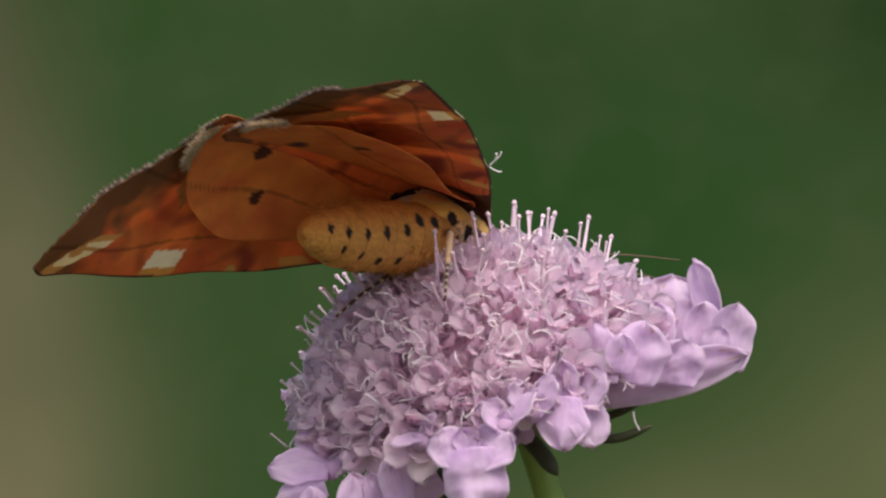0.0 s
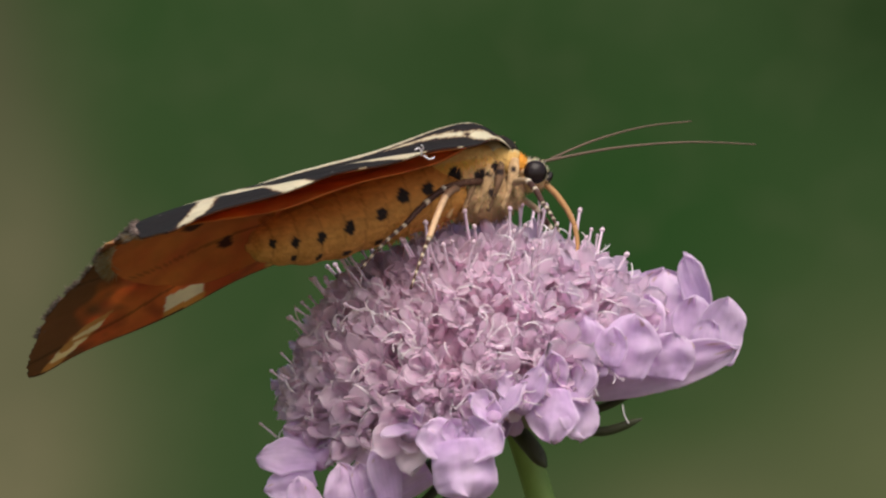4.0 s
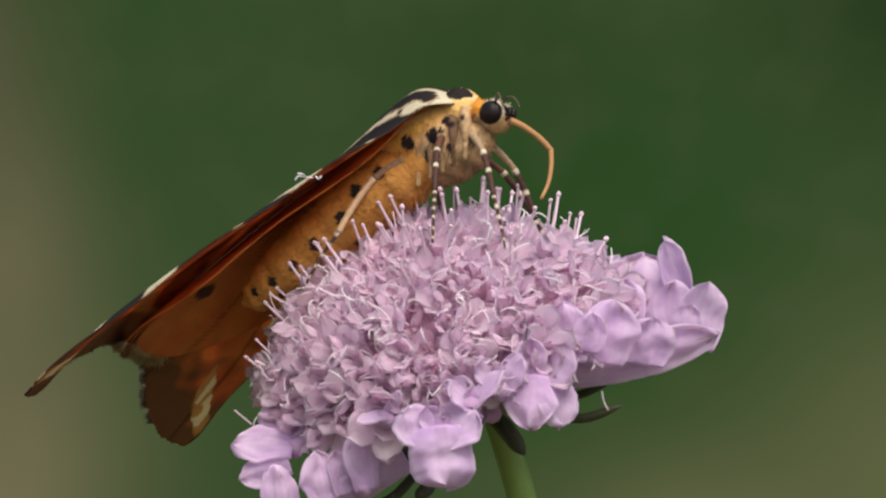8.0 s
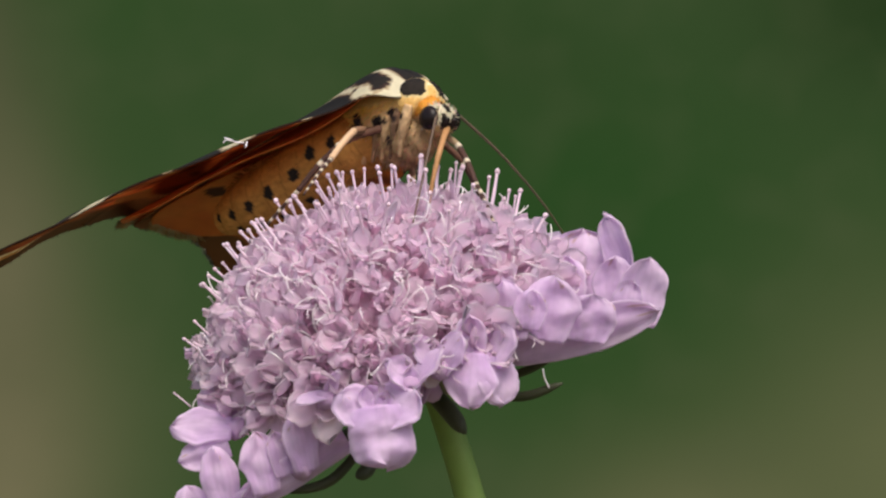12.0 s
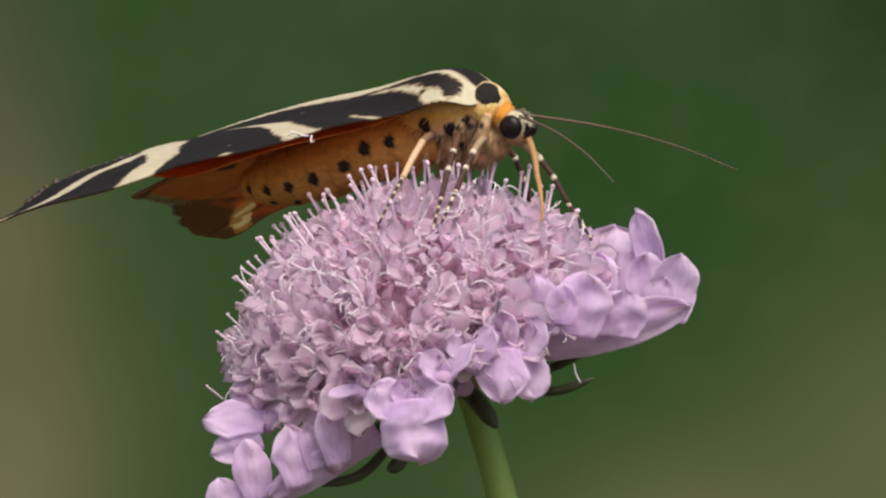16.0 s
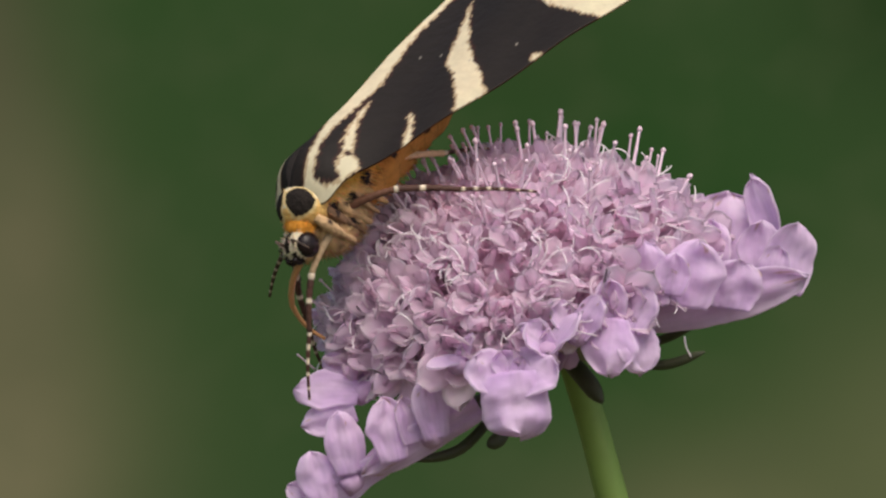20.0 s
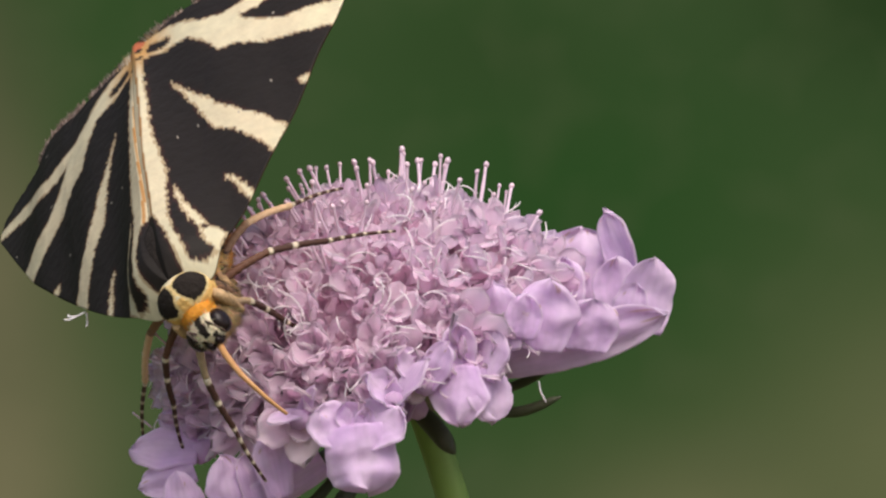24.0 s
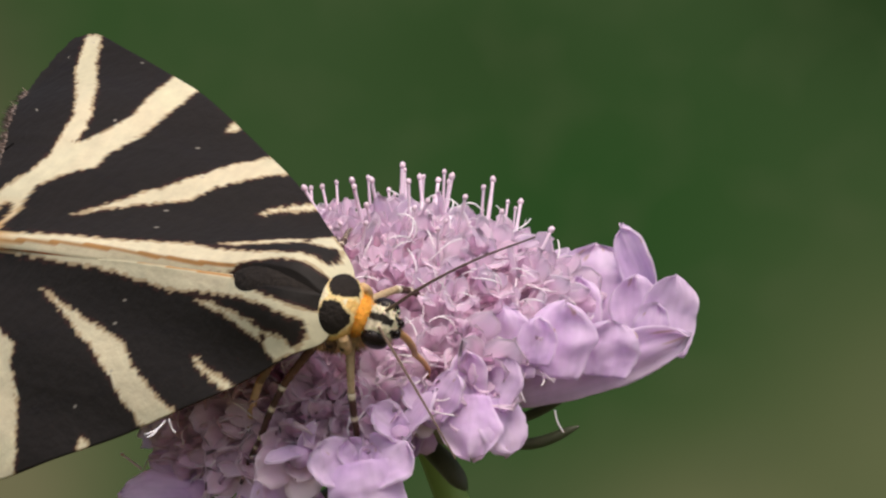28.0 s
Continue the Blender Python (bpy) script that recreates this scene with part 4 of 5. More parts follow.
    for s in (1, -1):
        bm = bmesh.new()
        ball(bm, (3.72, s * 0.86, -0.65), (0.76, 0.52, 0.76), 32, 24)
        part("eye", bm, M_EYE, head, "glossy black compound eye")
        bm = bmesh.new()
        tube_bm(bm, curve([(4.2 * MM, s * 0.3 * MM, -1.25 * MM), (4.65 * MM, s * 0.3 * MM, -1.05 * MM), (4.8 * MM, s * 0.28 * MM, -0.7 * MM)], 4), [0.22 * MM] * 5 + [0.2 * MM] * 3 + [0.1 * MM], 8)
        part("palp", bm, M_EYE, head, "short dark palp")
    # abdomen with rows of black spots
    bm = bmesh.new()
    axis = [(-1.5, 0, -0.5), (-4, 0, -0.8), (-7, 0, -1.25), (-10, 0, -1.9), (-13, 0, -2.3), (-15.3, 0, -2.55), (-16.3, 0, -2.6)]
    rad = np.interp(np.linspace(0, 6, 121), range(7), [1.9, 2.25, 2.25, 2.15, 1.85, 1.15, 0.15])
    ring = np.sin(np.linspace(0, 52, 121)) * 0.06
    tube_bm(bm, [p * MM for p in curve(axis, 20)], [(r + q) * MM for r, q in zip(rad, ring)], 72)

    def abdomen_colour(x, y, z):
        mid = np.interp(-x, [1.5, 4, 7, 10, 13, 16.3], [-0.5, -0.8, -1.25, -1.9, -2.3, -2.6])
        h = z - mid
        jj = 0.08 * noise.noise((x * 5, y * 5, z * 5))
        for cx, cz, size in ((-15.0, -2.76, 0.30), (-13.6, -3.0, 0.33), (-11.9, -2.98, 0.38), (-9.96, -2.64, 0.45), (-7.65, -2.07, 0.47), (-6.0, -1.14, 0.5), (-4.2, -0.9, 0.45)):
            if abs(y) > 0.6 and math.hypot((x - cx) * 1.2, z - cz) + jj < size:
                return (0.025, 0.018, 0.016)
            if h < -1.3 and cx < -7 and math.hypot((x - cx) * 1.1, abs(y) - 0.75) + jj < size * 0.75:
                return (0.025, 0.018, 0.016)
        t = min(1, max(0, h * 0.6 + 0.5))
        fold = ((-x - 2.5) / 1.55 + 0.06 * noise.noise((x * 3, y * 3, z * 3))) % 1.0
        dim = (0.74 if fold < 0.08 else 1.0) * (0.9 + 0.25 * noise.noise((x * 1.5, y * 6, z * 6)))
        return tuple(dim * (a * (1 - t) + b * t) for a, b in zip((0.60, 0.28, 0.07), (0.58, 0.19, 0.035)))
    abdomen = body_part("abdomen", bm, M_FUR, root, abdomen_colour, "yellow-orange abdomen with rows of black spots")
    fur("fur", abdomen, (-7.6, 0, -1.45), (7.2, 2.1, 2.1), 1500, 0.45, abdomen_colour, lambda x, y, z: x < -2, 6)
    # wings
    uv = wing_shape(COSTA, DORSUM, 190, 96)
    hv = wing_shape(HIND_FRONT, HIND_BACK, 80, 50)
    wings = {}
    for s, tag in ((1, "left"), (-1, "right")):
        me = wing_mesh("forewing", uv, s, wing_height, pattern_top, pattern_low, 0.14)
        fw = part_mesh("forewing", me, None, root, "black forewing with cream bars, rusty orange beneath")
        me = wing_mesh("hindwing", hv, s, lambda u, v: wing_height(u, v) - 0.18 - 0.05 * np.sin(v * 1.6), pattern_hind, pattern_hind, 0.12)
        me.materials[0] = M_UNDER
        hw = part_mesh("hindwing", me, None, fw, "orange-red hindwing with dark spots")
        hw.matrix_basis = Matrix.Rotation(-s * radians(10.5), 4, "X")
        hw_height = lambda u, v: wing_height(u, v) - 0.22
        fringe(hw, HIND_BACK[6:9], s, hw_height, 0.9, ((0.74, 0.56, 0.33), (0.66, 0.40, 0.18), (0.78, 0.70, 0.55)), -0.12, 3 + s, M_UNDER, 5)
        fringe(fw, DORSUM[8:15], s, wing_height, 0.48, ((0.10, 0.07, 0.06), (0.16, 0.11, 0.09), (0.34, 0.26, 0.22)), -0.16, 7 + s, M_FUR, 3)
        wings[tag] = fw
    # a dry wisp caught on the edge of the right forewing
    bm = bmesh.new()
    for q in (((-7.6, -7.4, 0.3), (-7.8, -7.9, 0.6), (-8.1, -8.2, 0.9), (-8.4, -8.3, 0.8)), ((-7.8, -7.9, 0.6), (-7.8, -8.2, 0.9), (-8.0, -8.4, 1.1)), ((-7.4, -7.3, 0.3), (-7.2, -7.8, 0.1), (-6.9, -7.9, 0.2))):
        tube_bm(bm, [p * MM for p in curve(q, 4)], 0.05 * MM, 5)
    part("wisp", bm, M_THREAD, wings["right"], "dry pale wisp caught on the wing edge")
    # feelers, proboscis and legs all reach along their own x
    feel = {}
    for tag in ("left", "right"):
        bm = bmesh.new()
        path = curve([(0, 0, 0), (5 * MM, 0, 0.5 * MM), (10 * MM, 0, 0.5 * MM), (14.5 * MM, 0, 0)], 10)
        tube_bm(bm, path, [(0.095 - 0.055 * i / len(path)) * MM for i in range(len(path))], 6)
        feel[tag] = part("antenna", bm, M_FEELER, root, "long thin brown antenna")
    bm = bmesh.new()
    path = curve([(0, 0, 0), (1.0 * MM, 0, 0.19 * MM), (2.2 * MM, 0, 0.19 * MM), (3.2 * MM, 0, 0)], 6)
    tube_bm(bm, path, [(0.22 - 0.05 * i / len(path)) * MM for i in range(len(path))], 8)
    tongue = part("proboscis", bm, M_TONGUE, root, "amber proboscis reaching into the florets")
    bm = bmesh.new()
    path = curve([(0, 0, 0), (1.0 * MM, 0, 0.19 * MM), (2.2 * MM, 0, 0.19 * MM), (3.3 * MM, 0, -0.1 * MM)], 6)
    tube_bm(bm, path, [(0.17 - 0.07 * i / len(path)) * MM for i in range(len(path))], 8)
    bmesh.ops.create_icosphere(bm, subdivisions=2, radius=0.175 * MM)
    tip = part("tip", bm, M_TONGUE, tongue)
    legs = {}
    for tag in ("fore", "mid", "hind"):
        for sd in ("left", "right"):
            reach = {"fore": 1.1, "mid": 1.244, "hind": 1.3}[tag] * MM
            knee, ankle, toe = Vector((2.3, 0, 0.9)) * reach, Vector((5.4, 0, 0.55)) * reach, Vector((9.0, 0, 0)) * reach
            pale, femur = tag == "hind", (0.38, 0.27, 0.16) if tag == "fore" else (0.12, 0.055, 0.034)
            leg = None
            for nm, p, q, r0, r1 in (("leg", Vector(), knee, 0.27, 0.19), ("tibia", knee, ankle, 0.21, 0.17), ("tarsus", ankle, toe, 0.145, 0.08)):
                bm = bmesh.new()
                k = 24
                r0, r1 = (r0 * 1.05, r1 * 1.15) if pale and nm != "tarsus" else (r0, r1)
                path = [p.lerp(q, i / k) + Vector((0, 0, 0.12 * MM * math.sin(math.pi * i / k))) for i in range(k + 1)]
                tube_bm(bm, path, [(r0 + (r1 - r0) * i / k) * (1 + 0.08 * math.sin(i * 1.7)) * MM for i in range(k + 1)], 8)

                def leg_colour(a, b, c, p=p, q=q, nm=nm, pale=pale, femur=femur):
                    d = (Vector((a, b, c)) * MM - p).dot((q - p).normalized()) / MM
                    if nm == "leg":
                        return (0.26, 0.15, 0.09) if pale else femur
                    if pale and nm == "tibia":
                        return (0.60, 0.40, 0.24)
                    if nm == "tibia":
                        return (0.62, 0.53, 0.40) if 1.5 < d < 1.8 or d < 0.3 else (0.065, 0.030, 0.022)
                    return (0.62, 0.53, 0.40) if (d % 0.8) < 0.22 else (0.055, 0.024, 0.018)
                ob = body_part(nm, bm, M_LEG, leg or root, leg_colour, "" if leg else "banded dark brown and cream leg")
                leg = leg or ob
            legs[tag + "_" + sd] = leg
    return root, wings, abdomen, feel, tongue, tip, legs


def stand(p, fw, up):
    """The moth's pose: millimetres from the flower's middle, the way it faces, the way its back faces."""
    x = Vector(fw).normalized()
    z = Vector(up)
    z = (z - x * z.dot(x)).normalized()
    y = z.cross(x)
    m = Matrix((x, y, z)).transposed().to_4x4()
    m.translation = HEAD + Vector(p) * MM
    return m


def spread(side, droop, sweep, twist):
    """A wing's pose on the moth: how far it slopes down, is drawn back, and dips towards its tip, in degrees."""
    m = Matrix.Rotation(-side * radians(droop), 4, "X") @ Matrix.Rotation(side * radians(sweep), 4, "Z") @ Matrix.Rotation(radians(twist), 4, "Y")
    m.translation = Vector((HINGE.x, side * HINGE.y, HINGE.z))
    return m


def point(base, way):
    """A limb's pose on the moth: its root, in millimetres, and the way it reaches."""
    x = Vector(way).normalized()
    z = Vector((0.35, 0, 1))
    z = (z - x * z.dot(x)).normalized()
    m = Matrix((x, z.cross(x), z)).transposed().to_4x4()
    m.translation = Vector(base) * MM
    return m


def bend(angle):
    """The pose of the proboscis' outer half on its inner half, bent down by degrees."""
    return Matrix.Translation((3.2 * MM, 0, 0)) @ Matrix.Rotation(radians(angle), 4, "Y")


def droop(pitch, yaw):
    """The pose of the abdomen on the moth, turned where it joins the thorax, in degrees."""
    pivot = Matrix.Translation(Vector((-1.5, 0, -0.5)) * MM)
    return pivot @ Matrix.Rotation(radians(pitch), 4, "Y") @ Matrix.Rotation(radians(yaw), 4, "Z") @ pivot.inverted()


setting()
flower()
MOTH, WINGS, ABDOMEN, FEELERS, TONGUE, TIP, LEGS = moth()


def motions():
    # seconds; place, facing and back of the moth
    walk(MOTH, [
        (0.00, stand((-4.12, 0.88, 7.65), (0.709, 0.651, -0.271), (-0.169, 0.530, 0.831))),
        (1.00, stand((-4.12, 0.92, 7.60), (0.711, 0.649, -0.270), (-0.170, 0.531, 0.830))),
        (1.05, stand((-4.12, 0.92, 7.60), (0.711, 0.649, -0.270), (-0.170, 0.531, 0.830))),
        (1.30, stand((-2.00, -1.02, 10.83), (0.937, 0.333, 0.106), (-0.175, 0.187, 0.967))),
        (1.50, stand((-1.83, -0.97, 11.01), (0.952, 0.281, 0.124), (-0.172, 0.153, 0.973))),
        (2.00, stand((-1.84, 1.25, 11.04), (0.963, 0.258, 0.082), (-0.134, 0.190, 0.973))),
        (3.00, stand((-1.83, -0.97, 11.01), (0.952, 0.281, 0.124), (-0.172, 0.153, 0.973))),
        (3.50, stand((-1.83, -0.97, 11.01), (0.952, 0.281, 0.124), (-0.172, 0.153, 0.973))),
        (5.50, stand((-1.90, -1.73, 12.36), (0.879, -0.297, 0.374), (-0.273, 0.329, 0.904))),
        (6.00, stand((-1.90, -1.73, 12.36), (0.879, -0.297, 0.374), (-0.273, 0.329, 0.904))),
        (7.00, stand((-2.36, 1.19, 12.48), (0.843, -0.301, 0.447), (-0.339, 0.348, 0.874))),
        (8.00, stand((-2.34, 0.13, 12.68), (0.834, -0.291, 0.469), (-0.356, 0.364, 0.860))),
        (8.20, stand((-2.34, 0.13, 12.68), (0.834, -0.291, 0.469), (-0.356, 0.364, 0.860))),
        (8.50, stand((-0.46, 1.95, 12.27), (0.921, -0.349, 0.173), (-0.140, 0.118, 0.983))),
        (9.00, stand((-0.46, 1.95, 12.27), (0.921, -0.349, 0.173), (-0.140, 0.118, 0.983))),
        (9.30, stand((-0.46, 1.95, 12.27), (0.921, -0.349, 0.173), (-0.140, 0.118, 0.983))),
        (10.00, stand((-1.36, 3.29, 13.12), (0.791, -0.572, 0.219), (-0.045, 0.302, 0.952))),
        (11.00, stand((-1.96, 4.21, 13.16), (0.660, -0.694, 0.288), (-0.084, 0.313, 0.946))),
        (12.00, stand((-1.02, 3.97, 12.40), (0.638, -0.759, 0.131), (-0.012, 0.161, 0.987))),
        (12.50, stand((-1.02, 3.97, 12.40), (0.638, -0.759, 0.131), (-0.012, 0.161, 0.987))),
        (14.50, stand((-0.47, 2.11, 12.59), (0.854, -0.480, 0.199), (-0.217, 0.019, 0.976))),
        (15.00, stand((-0.47, 2.11, 12.59), (0.854, -0.480, 0.199), (-0.217, 0.019, 0.976))),
        (16.00, stand((0.80, 1.93, 12.03), (0.877, -0.479, 0.033), (-0.068, -0.055, 0.996))),
        (16.90, stand((0.80, 1.93, 12.03), (0.877, -0.479, 0.033), (-0.068, -0.055, 0.996))),
        (16.93, stand((-3.20, -1.50, 9.64), (0.667, -0.703, -0.247), (-0.275, -0.198, 0.941))),
        (16.97, stand((-7.20, -4.93, 7.25), (0.242, -0.810, -0.535), (-0.478, -0.337, 0.811))),
        (17.00, stand((-11.20, -8.37, 4.86), (-0.147, -0.736, -0.661), (-0.633, -0.443, 0.634))),
        (18.00, stand((-13.03, -9.44, 5.27), (-0.497, -0.604, -0.623), (-0.563, -0.322, 0.761))),
        (19.00, stand((-13.32, -8.08, 6.20), (-0.563, -0.631, -0.533), (-0.531, -0.219, 0.819))),
        (20.00, stand((-13.56, -6.44, 4.80), (-0.519, -0.552, -0.652), (-0.591, -0.320, 0.741))),
        (23.00, stand((-12.31, -11.73, 3.26), (0.074, -0.750, -0.658), (-0.735, -0.486, 0.472))),
        (23.35, stand((-11.60, -13.43, 2.61), (0.142, -0.811, -0.567), (-0.666, -0.502, 0.552))),
        (24.00, stand((-11.60, -13.43, 2.61), (0.142, -0.811, -0.567), (-0.666, -0.502, 0.552))),
        (24.60, stand((-11.60, -13.43, 2.61), (0.142, -0.811, -0.567), (-0.666, -0.502, 0.552))),
        (25.00, stand((-10.54, -14.06, 3.71), (0.285, -0.897, -0.339), (-0.674, -0.439, 0.594))),
        (25.58, stand((-10.54, -14.06, 3.71), (0.285, -0.897, -0.339), (-0.674, -0.439, 0.594))),
        (25.68, stand((-8.72, -14.71, 3.11), (0.473, -0.807, -0.354), (-0.599, -0.589, 0.542))),
        (25.90, stand((-6.50, -15.51, 2.37), (0.675, -0.649, -0.352), (-0.482, -0.749, 0.455))),
        (26.00, stand((-6.50, -15.51, 2.37), (0.675, -0.649, -0.352), (-0.482, -0.749, 0.455))),
        (27.00, stand((-5.77, -13.80, 4.14), (0.752, -0.656, -0.069), (-0.557, -0.688, 0.465))),
        (28.00, stand((-4.64, -13.89, 2.76), (0.822, -0.539, -0.184), (-0.416, -0.789, 0.453))),
    ])
    walk(WINGS["left"], [
        (0.00, spread(1, 28.5, 8.0, -1.9)),
        (1.00, spread(1, 28.3, 8.0, -1.9)),
        (1.05, spread(1, 28.3, 8.0, -1.9)),
        (1.30, spread(1, 30.8, 6.6, 0.4)),
        (1.50, spread(1, 30.5, 5.9, 0.4)),
        (2.00, spread(1, 29.0, 6.2, -0.5)),
        (3.00, spread(1, 30.5, 5.9, 0.4)),
        (3.50, spread(1, 30.5, 5.9, 0.4)),
        (5.50, spread(1, 18.5, 1.8, -3.7)),
        (6.00, spread(1, 18.5, 1.8, -3.7)),
        (7.00, spread(1, 17.3, 0.3, 0.4)),
        (8.00, spread(1, 14.9, 3.2, -1.2)),
        (8.20, spread(1, 14.9, 3.2, -1.2)),
        (8.50, spread(1, 19.4, -4.6, -5.4)),
        (9.00, spread(1, 19.4, -4.6, -5.4)),
        (9.30, spread(1, 19.4, -4.6, -5.4)),
        (10.00, spread(1, 18.0, -2.4, -3.0)),
        (11.00, spread(1, 20.0, 2.3, -0.0)),
        (12.00, spread(1, 20.2, 2.0, -3.2)),
        (12.50, spread(1, 20.2, 2.0, -3.2)),
        (14.50, spread(1, 21.4, -3.4, 1.4)),
        (15.00, spread(1, 21.4, -3.4, 1.4)),
        (16.00, spread(1, 22.6, -3.8, -2.1)),
        (16.90, spread(1, 22.6, -3.8, -2.1)),
        (16.93, spread(1, 24.2, -2.3, -1.5)),
        (16.97, spread(1, 25.9, -0.8, -0.9)),
        (17.00, spread(1, 27.5, 0.7, -0.3)),
        (18.00, spread(1, 26.3, 8.3, 0.4)),
        (19.00, spread(1, 31.1, 4.6, 2.2)),
        (20.00, spread(1, 27.9, 7.2, 0.7)),
        (23.00, spread(1, 33.6, -5.2, 0.2)),
        (23.35, spread(1, 28.3, -0.5, 4.4)),
        (24.00, spread(1, 28.3, -0.5, 4.4)),
        (24.60, spread(1, 28.3, -0.5, 4.4)),
        (25.00, spread(1, 30.9, -2.2, 3.5)),
        (25.58, spread(1, 30.9, -2.2, 3.5)),
        (25.68, spread(1, 31.4, -3.6, 2.9)),
        (25.90, spread(1, 32.1, -5.2, 2.1)),
        (26.00, spread(1, 32.1, -5.2, 2.1)),
        (27.00, spread(1, 41.9, -7.3, 5.1)),
        (28.00, spread(1, 29.0, -4.8, 2.4)),
    ])
    walk(WINGS["right"], [
        (0.00, spread(-1, 27.2, -11.5, 5.4)),
        (1.00, spread(-1, 27.2, -11.6, 5.4)),
        (1.05, spread(-1, 27.2, -11.6, 5.4)),
        (1.30, spread(-1, 19.6, -13.9, 7.7)),
        (1.50, spread(-1, 18.7, -13.6, 7.7)),
        (2.00, spread(-1, 17.5, 0.0, 2.8)),
        (3.00, spread(-1, 18.7, -13.6, 7.7)),
        (3.50, spread(-1, 18.7, -13.6, 7.7)),
        (5.50, spread(-1, 27.0, -2.2, -0.8)),
        (6.00, spread(-1, 27.0, -2.2, -0.8)),
        (7.00, spread(-1, 28.1, -2.4, 1.5)),
        (8.00, spread(-1, 28.8, -0.7, 1.3)),
        (8.20, spread(-1, 28.8, -0.7, 1.3)),
        (8.50, spread(-1, 27.0, -0.8, -1.1)),
        (9.00, spread(-1, 27.0, -0.8, -1.1)),
        (9.30, spread(-1, 27.0, -0.8, -1.1)),
        (10.00, spread(-1, 31.7, -5.3, -2.1)),
        (11.00, spread(-1, 30.2, -2.1, 2.7)),
        (12.00, spread(-1, 27.4, -2.1, 0.1)),
        (12.50, spread(-1, 27.4, -2.1, 0.1)),
        (14.50, spread(-1, 23.8, 8.3, 2.9)),
        (15.00, spread(-1, 23.8, 8.3, 2.9)),
        (16.00, spread(-1, 21.9, 8.0, -1.1)),
        (16.90, spread(-1, 21.9, 8.0, -1.1)),
        (16.93, spread(-1, 23.1, 3.9, -0.0)),
        (16.97, spread(-1, 24.4, -0.2, 1.1)),
        (17.00, spread(-1, 25.7, -4.3, 2.1)),
        (18.00, spread(-1, 26.3, -2.4, 1.4)),
        (19.00, spread(-1, 26.3, -2.0, 0.7)),
        (20.00, spread(-1, 26.3, -1.6, 0.0)),
        (23.00, spread(-1, 22.3, -0.6, -2.1)),
        (23.35, spread(-1, 25.7, -0.8, 3.8)),
        (24.00, spread(-1, 25.7, -0.8, 3.8)),
        (24.60, spread(-1, 25.7, -0.8, 3.8)),
        (25.00, spread(-1, 20.4, -1.4, 2.0)),
        (25.58, spread(-1, 20.4, -1.4, 2.0)),
        (25.68, spread(-1, 21.3, -0.6, 0.7)),
        (25.90, spread(-1, 22.4, 0.2, -0.9)),
        (26.00, spread(-1, 22.4, 0.2, -0.9)),
        (27.00, spread(-1, 17.7, 3.5, -0.7)),
        (28.00, spread(-1, 22.8, 0.9, -1.3)),
    ])
    walk(ABDOMEN, [
        (0.00, droop(-11.2, 6.9)),
        (1.05, droop(-11.2, 6.9)),
        (1.30, droop(-0.3, 14.9)),
        (2.00, droop(-2.2, 14.9)),
        (3.50, droop(-0.6, 15.1)),
        (6.00, droop(-7.4, 2.6)),
        (8.20, droop(-4.2, 2.8)),
        (8.50, droop(-8.3, -0.4)),
        (9.30, droop(-8.3, -0.4)),
        (10.00, droop(-12.3, 1.9)),
        (11.00, droop(-8.1, 8.0)),
        (12.50, droop(-7.9, 8.7)),
        (14.50, droop(-0.8, 1.2)),
        (15.00, droop(-0.8, 1.2)),
        (16.00, droop(-4.1, 1.5)),
        (16.90, droop(-4.1, 1.5)),
        (17.00, droop(0.0, 3.0)),
        (18.00, droop(4.0, 9.0)),
        (20.50, droop(4.0, 9.0)),
        (23.00, droop(-3.0, 2.0)),
        (28.00, droop(-3.0, 2.0)),
    ])
